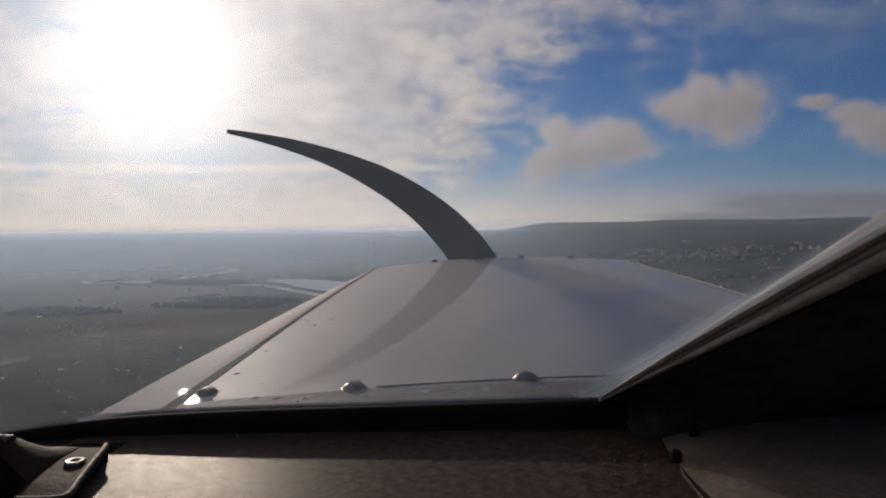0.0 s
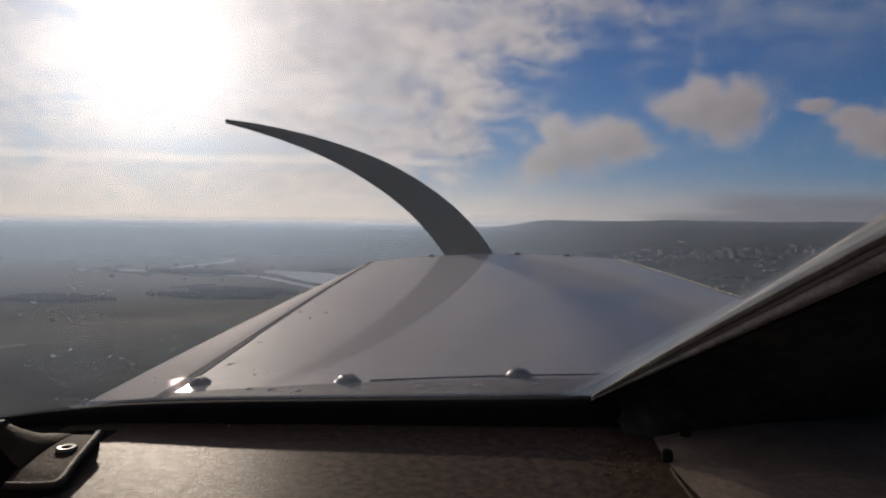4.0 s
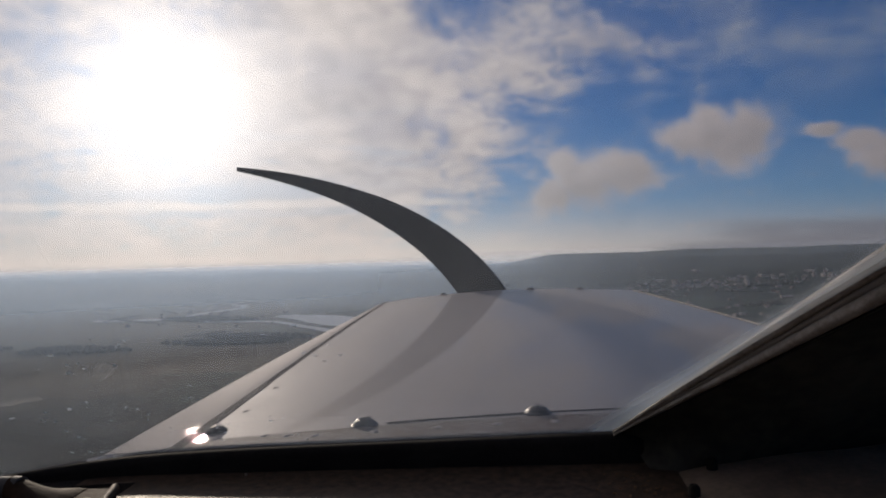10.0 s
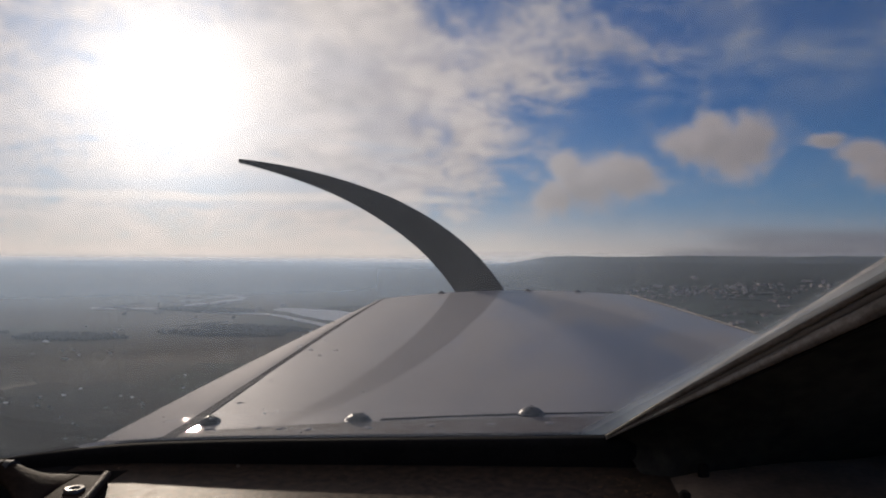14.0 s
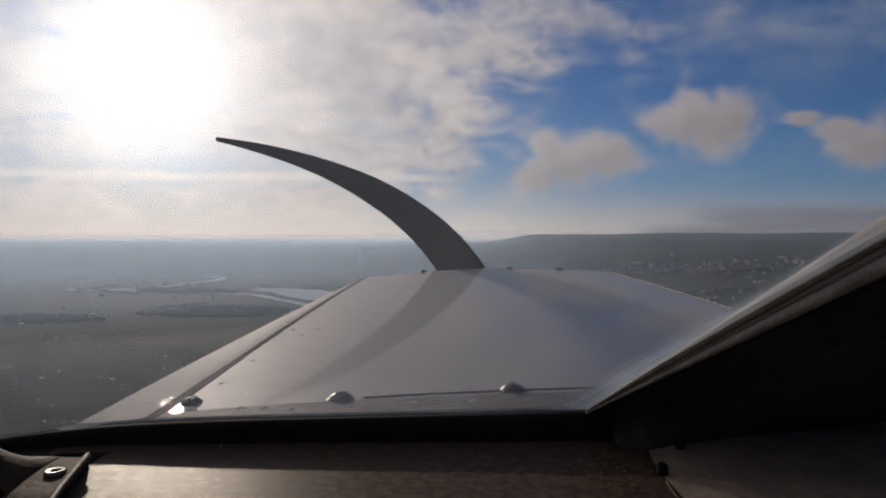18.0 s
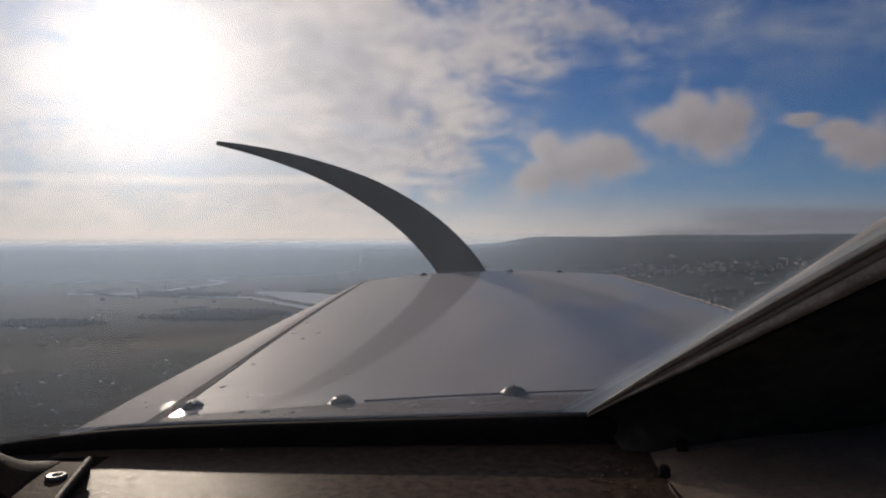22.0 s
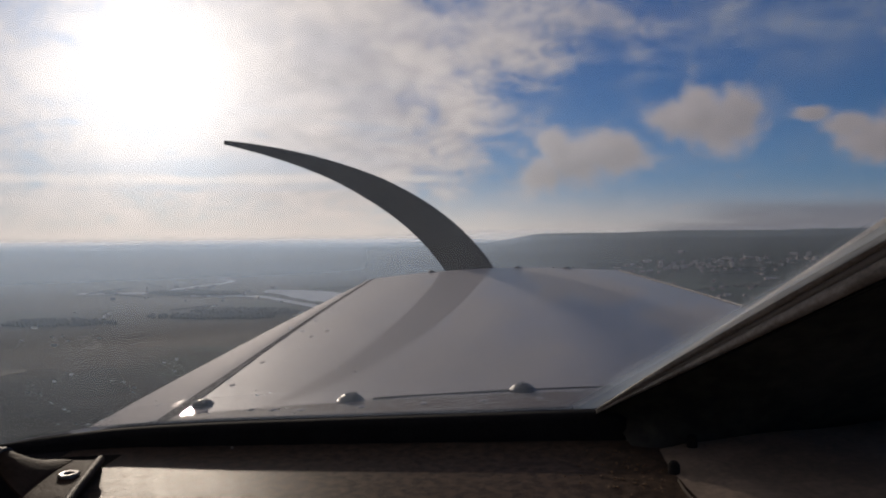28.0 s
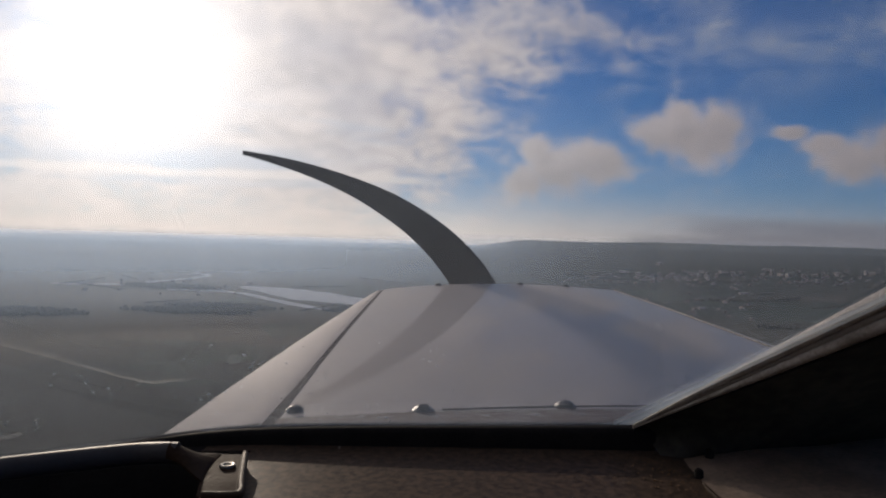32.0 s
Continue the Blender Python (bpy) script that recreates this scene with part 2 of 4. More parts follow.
M_PANEL = material("side_panel_paint", (0.032, 0.031, 0.029), 0.7, 0.0, (0.085, 0.078, 0.066), 11.0, 0.95, 0.4, 90.0, rough_var=0.3, specular=0.06)
M_LEDGE = material("ledge_paint", (0.15, 0.117, 0.094), 0.65, 0.0, (0.31, 0.235, 0.18), 26.0, 0.9, 0.4, 140.0, specular=0.18)
M_FRAME = material("frame_aluminium", (0.40, 0.355, 0.32), 0.62, 0.1, (0.17, 0.145, 0.125), 45.0, 0.95, 0.5, 220.0, rough_var=0.3, specular=0.4)
M_FRAME_DARK = material("frame_groove", (0.20, 0.175, 0.155), 0.6, 0.1, (0.28, 0.24, 0.21), 40.0, 0.7, 0.3, 260.0)
M_PLATE = material("bracket_paint", (0.024, 0.015, 0.011), 0.60, 0.0, (0.055, 0.034, 0.023), 35.0, 0.6, 0.25, 300.0, rough_var=0.2, specular=0.02, spec_tint=(1.0, 0.82, 0.70))
M_RIM = material("worn_rim", (0.042, 0.028, 0.020), 0.55, 0.0, (0.085, 0.058, 0.040), 60.0, 0.8, 0.3, 300.0, specular=0.09)
M_TUBE = material("handle_black", (0.030, 0.029, 0.034), 0.58, 0.0, (0.05, 0.047, 0.052), 25.0, 0.5, 0.08, 260.0, specular=0.36)
M_WASHER = material("washer_zinc", (0.20, 0.19, 0.18), 0.36, 1.0, (0.13, 0.12, 0.115), 120.0, 0.7, 0.1, 500.0)
M_RUST = material("grit", (0.11, 0.062, 0.030), 0.85, 0.0, (0.26, 0.16, 0.085), 200.0, 0.9)
M_CABIN = material("cabin_lining", (0.34, 0.325, 0.31), 0.8, 0.0, (0.26, 0.25, 0.235), 8.0, 0.6, 0.2, 120.0)
M_CHALK = material("crumb_chalk", (0.40, 0.33, 0.28), 0.8, 0.0, (0.18, 0.14, 0.11), 60.0, 0.8)


def windscreen_material(gloss_share):
    """Clear acrylic: mirror gloss by Fresnel, and a thin film of dust and wiping marks that also carries painted glare.
    """
    m = bpy.data.materials.new("acrylic")
    m.use_nodes = True
    t = m.node_tree
    t.nodes.clear()
    at = S(t, t.nodes.new("ShaderNodeTexCoord").outputs["Object"])
    fres = t.nodes.new("ShaderNodeFresnel")
    fres.inputs["IOR"].default_value = 1.49
    clear = t.nodes.new("ShaderNodeBsdfTransparent")
    clear.inputs[0].default_value = (0.98, 0.975, 0.985, 1)
    gloss = t.nodes.new("ShaderNodeBsdfGlossy")
    gloss.inputs["Roughness"].default_value = 0.0
    dust = t.nodes.new("ShaderNodeBsdfTranslucent")
    dust.inputs[0].default_value = (0.44, 0.58, 0.74, 1)
    sep = t.nodes.new("ShaderNodeSeparateXYZ")
    t.links.new(at.out, sep.inputs[0])
    px, py, pz = (S(t, sep.outputs[i]) for i in range(3))
    wipe = fbm(t, vec(t, px * 26.0 + py * 9.0, py * 5.0, 0.0), 1.0, 4.0, 0.6)
    # painted glints of dash grit mirrored in the pane, in loose clusters on its low pilot's side
    crowd = fbm(t, at, 24.0, 2.0, 0.5).step(0.50, 0.60)
    grain = t.nodes.new("ShaderNodeTexVoronoi")
    grain.inputs["Scale"].default_value = 230.0
    t.links.new(at.out, grain.inputs["Vector"])
    pick = t.nodes.new("ShaderNodeSeparateColor")
    t.links.new(grain.outputs["Color"], pick.inputs[0])
    size = S(t, pick.outputs[1]) * 0.16 + 0.15
    glint_speck = (S(t, grain.outputs["Distance"]) - size).step(0.03, -0.03) * S(t, pick.outputs[0]).step(0.88, 0.90) * crowd * px.step(-0.02, -0.14) * pz.step(0.01, -0.05)
    base = fbm(t, at, 5.0, 3.0, 0.6).step(0.3, 0.8)
    # the hazy, blurred band along the slanting frame, painted into the film
    to_frame = (py * -1.0 + 0.419).low(0.0) * 0.664 + 0.093 - px
    edge_haze = to_frame.step(0.032, -0.002).power(1.7) * (wipe * 0.5 + 0.75) * 0.55
    # the dust film doubles as a painted glare veil, stronger low on the left
    film = (base * 0.3 + wipe.step(0.35, 0.85) * 0.4 + 0.75) * DUST_GLARE * (pz.step(-0.02, -0.085) * px.step(0.05, -0.22) * 0.5 + 1.0) + glint_speck * 0.95 + edge_haze
    back = t.nodes.new("ShaderNodeBsdfDiffuse")
    back.inputs[0].default_value = (0.86, 0.93, 0.99, 1)
    haze_mix = t.nodes.new("ShaderNodeMixShader")
    haze_mix.inputs[0].default_value = 0.79
    t.links.new(dust.outputs[0], haze_mix.inputs[1])
    t.links.new(back.outputs[0], haze_mix.inputs[2])
    m1 = t.nodes.new("ShaderNodeMixShader")
    t.links.new(film.out, m1.inputs[0])
    t.links.new(clear.outputs[0], m1.inputs[1])
    t.links.new(haze_mix.outputs[0], m1.inputs[2])
    m2 = t.nodes.new("ShaderNodeMixShader")
    t.links.new((S(t, fres.outputs[0]) * gloss_share).out, m2.inputs[0])
    t.links.new(m1.outputs[0], m2.inputs[1])
    t.links.new(gloss.outputs[0], m2.inputs[2])
    o = t.nodes.new("ShaderNodeOutputMaterial")
    t.links.new(m2.outputs[0], o.inputs["Surface"])
    return m


DUST_GLARE, MIST = 0.106, 0.27
M_GLASS, M_GLASS_OUT = windscreen_material(1.15), windscreen_material(0.0)


def land_material():
    """Winter farmland: fields of pasture and ploughed soil, woods, all at their real size, with some shade and
    reflection painted in.
    """
    m = bpy.data.materials.new("farmland")
    m.use_nodes = True
    t = m.node_tree
    b = t.nodes["Principled BSDF"]
    at = S(t, t.nodes.new("ShaderNodeTexCoord").outputs["Object"])
    bend = fbm(t, at, 0.004, 3.0, 0.5)
    vor = t.nodes.new("ShaderNodeTexVoronoi")
    vor.feature = "F1"
    vor.inputs["Scale"].default_value = 0.0030
    vor.inputs["Randomness"].default_value = 0.85
    warp = t.nodes.new("ShaderNodeVectorMath")
    warp.operation = "ADD"
    t.links.new(at.out, warp.inputs[0])
    t.links.new(scaled(t, vec(t, bend, bend, 0.0), 60.0).out, warp.inputs[1])
    t.links.new(warp.outputs[0], vor.inputs["Vector"])
    sep = t.nodes.new("ShaderNodeSeparateColor")
    t.links.new(vor.outputs["Color"], sep.inputs[0])
    k, k2 = S(t, sep.outputs[0]), S(t, sep.outputs[1])
    grass = blend(t, k2, (0.028, 0.050, 0.046), (0.048, 0.072, 0.058))
    soil = blend(t, k2, (0.050, 0.051, 0.047), (0.084, 0.079, 0.068))
    col = blend(t, k.step(0.52, 0.60), grass, soil)
    ax = t.nodes.new("ShaderNodeSeparateXYZ")
    t.links.new(at.out, ax.inputs[0])
    gx, gy = S(t, ax.outputs[0]), S(t, ax.outputs[1])
    away = (gx * gx + gy * gy).op("SQRT")
    # wood is thickened far off, to the right and close below to paint shaded ground; the tan between stands for the
    # sunlit dash mirrored in the pane
    wooded = away.step(2500.0, 3300.0) * (gx.step(200.0, 900.0) * 0.16 + 0.16) + away.step(1350.0, 1120.0) * 0.16 - away.step(1200.0, 1450.0) * away.step(2500.0, 2100.0) * 0.05
    wood = (fbm(t, at, 0.0028, 6.0, 0.6) + wooded).step(0.52, 0.58)
    dash_tan = fbm(t, at, 0.0007, 2.0, 0.5).step(0.36, 0.46) * away.step(1150.0, 1350.0) * away.step(2500.0, 2100.0)
    col = blend(t, dash_tan * 0.75, col, (0.082, 0.076, 0.064))
    col = blend(t, wood * 0.85, col, (0.024, 0.034, 0.034))
    fine = fbm(t, at, 0.06, 5.0, 0.65)
    mottle = fbm(t, at, 0.011, 6.0, 0.68, 0.6)
    col = scaled(t, col, fine * 0.55 + mottle.step(0.30, 0.70) * 0.75 + 0.10)
    t.links.new(col.out, b.inputs["Base Color"])
    b.inputs["Roughness"].default_value = 0.95
    b.inputs["Specular IOR Level"].default_value = 0.1
    return m


def water_material():
    m = bpy.data.materials.new("river_water")
    m.use_nodes = True
    t = m.node_tree
    b = t.nodes["Principled BSDF"]
    at = S(t, t.nodes.new("ShaderNodeTexCoord").outputs["Object"])
    # sky sheen painted as a pale base colour; the surface itself mirrors nothing
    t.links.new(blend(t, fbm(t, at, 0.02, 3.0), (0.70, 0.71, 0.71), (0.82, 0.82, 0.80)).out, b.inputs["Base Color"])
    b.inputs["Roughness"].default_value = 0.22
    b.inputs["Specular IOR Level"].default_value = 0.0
    n = t.nodes.new("ShaderNodeBump")
    n.inputs["Strength"].default_value, n.inputs["Distance"].default_value = 0.06, 0.3
    t.links.new(fbm(t, at, 0.25, 4.0).out, n.inputs["Height"])
    t.links.new(n.outputs[0], b.inputs["Normal"])
    return m


def mist_material(density, foot, high, hill_share):
    """A curtain standing in for aerial haze: lets most light pass and scatters the rest, fading out at its foot and its
    top.
    """
    m = bpy.data.materials.new("moist_air")
    m.use_nodes = True
    t = m.node_tree
    t.nodes.clear()
    sep = t.nodes.new("ShaderNodeSeparateXYZ")
    at = S(t, t.nodes.new("ShaderNodeTexCoord").outputs["Object"])
    t.links.new(at.out, sep.inputs[0])
    x, y, z = (S(t, sep.outputs[i]) for i in range(3))
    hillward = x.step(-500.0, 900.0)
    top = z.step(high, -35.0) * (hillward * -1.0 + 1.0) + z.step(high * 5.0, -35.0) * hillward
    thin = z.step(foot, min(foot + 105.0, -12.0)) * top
    # painted haze is densest on the sun's side and thins to the right
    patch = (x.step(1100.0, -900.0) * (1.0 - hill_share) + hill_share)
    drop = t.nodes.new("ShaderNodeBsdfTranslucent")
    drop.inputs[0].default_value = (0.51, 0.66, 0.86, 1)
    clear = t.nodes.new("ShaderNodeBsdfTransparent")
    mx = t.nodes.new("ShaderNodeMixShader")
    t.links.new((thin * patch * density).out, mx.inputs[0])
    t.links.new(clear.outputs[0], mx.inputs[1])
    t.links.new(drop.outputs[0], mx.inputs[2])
    o = t.nodes.new("ShaderNodeOutputMaterial")
    t.links.new(mx.outputs[0], o.inputs["Surface"])
    return m


def varied(name, a, b, rough=0.8, scale=0.4):
    """A surface whose colour differs from object to object, or from island to island."""
    m = bpy.data.materials.new(name)
    m.use_nodes = True
    t = m.node_tree
    p = t.nodes["Principled BSDF"]
    r1 = S(t, t.nodes.new("ShaderNodeObjectInfo").outputs["Random"])
    r2 = S(t, t.nodes.new("ShaderNodeNewGeometry").outputs["Random Per Island"])
    at = S(t, t.nodes.new("ShaderNodeTexCoord").outputs["Object"])
    k = (r1 * 0.5 + r2 * 0.5 + (fbm(t, at, scale, 3.0) - 0.5) * 0.5)
    t.links.new(blend(t, k, a, b).out, p.inputs["Base Color"])
    p.inputs["Roughness"].default_value = rough
    return m


M_LAND, M_WATER = land_material(), water_material()
M_WALL = varied("house_render", (0.15, 0.130, 0.125), (0.31, 0.265, 0.25))
M_ROOF = varied("roof_tile", (0.13, 0.085, 0.070), (0.25, 0.18, 0.15), 0.5)
M_TOWER = varied("block_render", (0.20, 0.175, 0.17), (0.40, 0.345, 0.33))
M_PANE = material("dark_pane", (0.03, 0.035, 0.04), 0.15)
M_LEAF = varied("winter_wood", (0.044, 0.049, 0.043), (0.072, 0.071, 0.060), 0.95, 0.05)
M_ROAD = material("asphalt", (0.055, 0.055, 0.055), 0.8, 0.0, (0.085, 0.08, 0.075), 0.05, 0.8, specular=0.03)
M_METAL_ROOF = varied("sheet_roof", (0.14, 0.14, 0.145), (0.27, 0.26, 0.255), 0.75)

# ------------------------------------------------------------------ building helpers


def part(name, bm, mat, parent, label="", smooth=True):
    me = bpy.data.meshes.new(name)
    bmesh.ops.recalc_face_normals(bm, faces=bm.faces)
    bm.to_mesh(me)
    bm.free()
    me.materials.append(mat)
    if smooth:
        for p in me.polygons:
            p.use_smooth = True
        me.set_sharp_from_angle(angle=radians(50))
    ob = new(name, me)
    ob.parent = parent
    if label:
        ob["label"] = label
    return ob


def again(ob, m, parent):
    """One more part on the same mesh."""
    o = new(ob.name.split(".")[0], ob.data)
    o.parent, o.matrix_local = parent, m
    return o


def thing(name, label, category, group="", kind="", m=None):
    e = new(name)
    e.empty_display_size = 0.05
    if m is not None:
        e.matrix_world = m
    return tagged(e, label, category, group, kind)


def slab(fn, nu, nv, thick):
    """A sheet fn(s, w) of real thickness: two skins and the rim between them. thick is a vector."""
    bm = bmesh.new()
    t = Vector(thick)
    top = [[bm.verts.new(Vector(fn(i / nu, j / nv))) for i in range(nu + 1)] for j in range(nv + 1)]
    low = [[bm.verts.new(Vector(fn(i / nu, j / nv)) + t) for i in range(nu + 1)] for j in range(nv + 1)]
    for j in range(nv):
        for i in range(nu):
            bm.faces.new((top[j][i], top[j][i + 1], top[j + 1][i + 1], top[j + 1][i]))
            bm.faces.new((low[j][i], low[j + 1][i], low[j + 1][i + 1], low[j][i + 1]))
    for j in range(nv):
        bm.faces.new((top[j][0], top[j + 1][0], low[j + 1][0], low[j][0]))
        bm.faces.new((top[j][nu], low[j][nu], low[j + 1][nu], top[j + 1][nu]))
    for i in range(nu):
        bm.faces.new((top[0][i], low[0][i], low[0][i + 1], top[0][i + 1]))
        bm.faces.new((top[nv][i], top[nv][i + 1], low[nv][i + 1], low[nv][i]))
    return bm


def loft(rings, closed=True):
    """Skin over rings of points; ends are capped."""
    bm = bmesh.new()
    vs = [[bm.verts.new(Vector(p)) for p in r] for r in rings]
    n = len(vs[0])
    for a, b in zip(vs, vs[1:]):
        for i in range(n if closed else n - 1):
            k = (i + 1) % n
            bm.faces.new((a[i], a[k], b[k], b[i]))
    if closed:
        bm.faces.new(vs[0][::-1])
        bm.faces.new(vs[-1])
    return bm


def tube(points, radius, n=12):
    """A round rod along points; radius is a number or a function of 0..1."""
    pts = [Vector(p) for p in points]
    rings = []
    for i, p in enumerate(pts):
        d = (pts[min(i + 1, len(pts) - 1)] - pts[max(i - 1, 0)]).normalized()
        a = d.orthogonal().normalized() if abs(d.z) > 0.95 else d.cross(Vector((0, 0, 1))).normalized()
        b = d.cross(a)
        r = radius(i / (len(pts) - 1)) if callable(radius) else radius
        rings.append([p + (a * math.cos(q) + b * math.sin(q)) * r for q in (2 * math.pi * k / n for k in range(n))])
    return loft(rings)


def turned(profile, n=16):
    """A body of revolution about z from (radius, height) pairs."""
    rings = [[(r * math.cos(2 * math.pi * k / n), r * math.sin(2 * math.pi * k / n), z) for k in range(n)] for r, z in profile]
    return loft(rings)


def block(x0, y0, z0, x1, y1, z1, bevel=0.0):
    bm = bmesh.new()
    bmesh.ops.create_cube(bm, size=1.0)
    for q in bm.verts:
        q.co = Vector(((x0 + x1) / 2 + q.co.x * (x1 - x0), (y0 + y1) / 2 + q.co.y * (y1 - y0), (z0 + z1) / 2 + q.co.z * (z1 - z0)))
    if bevel:
        bmesh.ops.bevel(bm, geom=list(bm.edges), offset=bevel, segments=2, affect="EDGES")
    return bm


def mix(a, b, t):
    return a + (b - a) * t


def ease(t):
    t = min(max(t, 0.0), 1.0)
    return t * t * (3 - 2 * t)


# ------------------------------------------------------------------ the land


def land_z(x, y):
    """Valley floor 230 m below the aircraft, rising to low hills far off."""
    r = math.hypot(x, y)
    z = -230 + 209 * ease((r - 1800) / 3100)
    az = math.degrees(math.atan2(x, y))
    ridge = ease((az - 3.5) / 5.5) * ease((80 - az) / 20)
    z += ridge * ease((r - 3500) / 1300) * (58 + 12 * noise.noise(Vector((az * 0.11, 0.3, 0.0))) + 3 * noise.noise(Vector((az * 0.9, 2.3, 0.0))))
    z += ease((-8 - az) / 10) * ease((r - 4000) / 900) * (5 + 6 * noise.noise(Vector((az * 0.16, 5.3, 0.0))))
    return z + 3.0 * noise.noise(Vector((x * 0.0016, y * 0.0016, 0))) * ease((r - 900) / 800)


def build_land():
    radii = [0.0] + [60 * 1.062 ** i for i in range(74)]
    radii = [r for r in radii if r < 4930] + [4940.0]
    n = 240
    verts, faces = [(0.0, 0.0, land_z(0, 1))], []
    for r in radii[1:]:
        for k in range(n):
            a = 2 * math.pi * k / n
            x, y = r * math.sin(a), r * math.cos(a)
            verts.append((x, y, land_z(x, y)))
    for k in range(n):
        faces.append((0, 1 + (k + 1) % n, 1 + k))
    for j in range(len(radii) - 2):
        for k in range(n):
            a, b = 1 + j * n + k, 1 + j * n + (k + 1) % n
            faces.append((a, b, b + n, a + n))
    me = bpy.data.meshes.new("ground")
    me.from_pydata(verts, [], faces)
    me.materials.append(M_LAND)
    for p in me.polygons:
        p.use_smooth = True
    return tagged(new("ground", me), "hazy winter farmland of green and brown fields", "ground", kind="structure")


build_land()


def ribbon(name, mat, line, width, label, category, lift=0.5, steps=12):
    """A band along a smooth line over the land; width(t) in metres."""
    pts = []
    for i in range(len(line) - 1):
        p0, p1, p2, p3 = (Vector(line[min(max(i + d, 0), len(line) - 1)]) for d in (-1, 0, 1, 2))
        for k in range(steps):
            t = k / steps
            pts.append(0.5 * (2 * p1 + (p2 - p0) * t + (2 * p0 - 5 * p1 + 4 * p2 - p3) * t * t + (3 * p1 - p0 - 3 * p2 + p3) * t ** 3))
    pts.append(Vector(line[-1]))
    bm = bmesh.new()
    rows = []
    for i, p in enumerate(pts):
        d = (pts[min(i + 1, len(pts) - 1)] - pts[max(i - 1, 0)]).normalized()
        side_ = Vector((d.y, -d.x))
        w = width(i / (len(pts) - 1)) * (1 + 0.25 * noise.noise(Vector((p.x * 0.01, p.y * 0.01, 2))))
        rows.append([bm.verts.new((*(p + side_ * w * k), land_z(*(p + side_ * w * k)) + lift)) for k in (-0.5, -0.17, 0.17, 0.5)])
    for a, b in zip(rows, rows[1:]):
        for k in range(3):
            bm.faces.new((a[k], a[k + 1], b[k + 1], b[k]))
    bmesh.ops.recalc_face_normals(bm, faces=bm.faces)
    me = bpy.data.meshes.new(name)
    bm.to_mesh(me)
    bm.free()
    me.materials.append(mat)
    return tagged(new(name, me), label, category, kind="structure")


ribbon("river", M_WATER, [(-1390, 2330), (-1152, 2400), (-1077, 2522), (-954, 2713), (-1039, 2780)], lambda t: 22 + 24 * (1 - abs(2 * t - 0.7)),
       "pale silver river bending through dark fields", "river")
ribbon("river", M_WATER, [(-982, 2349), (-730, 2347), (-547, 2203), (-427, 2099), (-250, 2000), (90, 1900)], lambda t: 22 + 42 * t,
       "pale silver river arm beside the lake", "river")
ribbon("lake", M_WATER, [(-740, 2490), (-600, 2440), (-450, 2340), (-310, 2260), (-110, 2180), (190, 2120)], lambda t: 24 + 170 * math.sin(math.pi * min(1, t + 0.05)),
       "pale lake with painted sky sheen and low wooded banks", "lake")
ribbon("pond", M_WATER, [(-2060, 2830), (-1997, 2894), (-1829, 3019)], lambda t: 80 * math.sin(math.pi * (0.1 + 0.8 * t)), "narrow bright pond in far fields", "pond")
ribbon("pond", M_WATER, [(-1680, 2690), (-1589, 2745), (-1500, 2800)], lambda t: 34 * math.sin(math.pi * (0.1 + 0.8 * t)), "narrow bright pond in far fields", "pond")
ribbon("road", M_ROAD, [(-1330, 500), (-800, 990), (-570, 1440), (-590, 1860), (-990, 2300), (-2000, 2700)], lambda t: 8.0, "grey country road between fields", "road", 0.4)
ribbon("road", M_ROAD, [(570, 1700), (980, 2300), (1250, 2900), (1750, 3300), (2400, 3700)], lambda t: 9.0, "grey main road into the town", "road", 0.4)


def house_mesh(w, d, h, roof_h, wall_mat, roof_mat, name, label, category, group, eaves=0.5):
    e = thing(name, label, category, group)
    part("wall", block(-w / 2, -d / 2, -3, w / 2, d / 2, h), wall_mat, e, smooth=False)
    rings = [[(x, -d / 2 - eaves, h), (x, 0, h + roof_h), (x, d / 2 + eaves, h), (x, 0, h - 0.3)] for x in (-w / 2 - eaves, w / 2 + eaves)]
    part("roof", loft(rings), roof_mat, e, smooth=False)
    return e


def block_of_flats(w, d, storeys):
    e = thing("apartment_block", "tall pale apartment block with rows of windows", "apartment block", "town apartment blocks")
    h = storeys * 3.0
    part("wall", block(-w / 2, -d / 2, -4, w / 2, d / 2, h), M_TOWER, e, smooth=False)
    part("roof", block(-w / 2 - 0.3, -d / 2 - 0.3, h, w / 2 + 0.3, d / 2 + 0.3, h + 0.8), M_METAL_ROOF, e, smooth=False)
    part("stair_head", block(-3, -3, h + 0.8, 3, 3, h + 3.6), M_TOWER, e, smooth=False)
    first = None
    for s in range(storeys):
        if first is None:
            first = part("window_band", block(-w / 2 + 1.2, -d / 2 - 0.08, 0.9, w / 2 - 1.2, -d / 2 + 0.15, 2.3), M_PANE, e, smooth=False)
        else:
            again(first, Matrix.Translation((0, 0, 3.0 * s)), e)
    return e


rng = random.Random(11)
kinds = [house_mesh(11, 8, 5.2, 3.0, M_WALL, M_ROOF, "house", "small rendered house with a brown tiled roof", "house", "town houses"),
         house_mesh(16, 9, 6.0, 3.4, M_WALL, M_ROOF, "house", "long rendered house with a brown tiled roof", "house", "town houses"),
         house_mesh(22, 14, 6.5, 2.0, M_WALL, M_METAL_ROOF, "workshop", "pale workshop with a sheet metal roof", "workshop", "town houses"),
         house_mesh(42, 18, 7.0, 3.2, M_TOWER, M_METAL_ROOF, "barn", "long white barn with a sheet metal roof", "barn", "farm barns")]
flats = [block_of_flats(24, 12, 4), block_of_flats(14, 12, 6)]
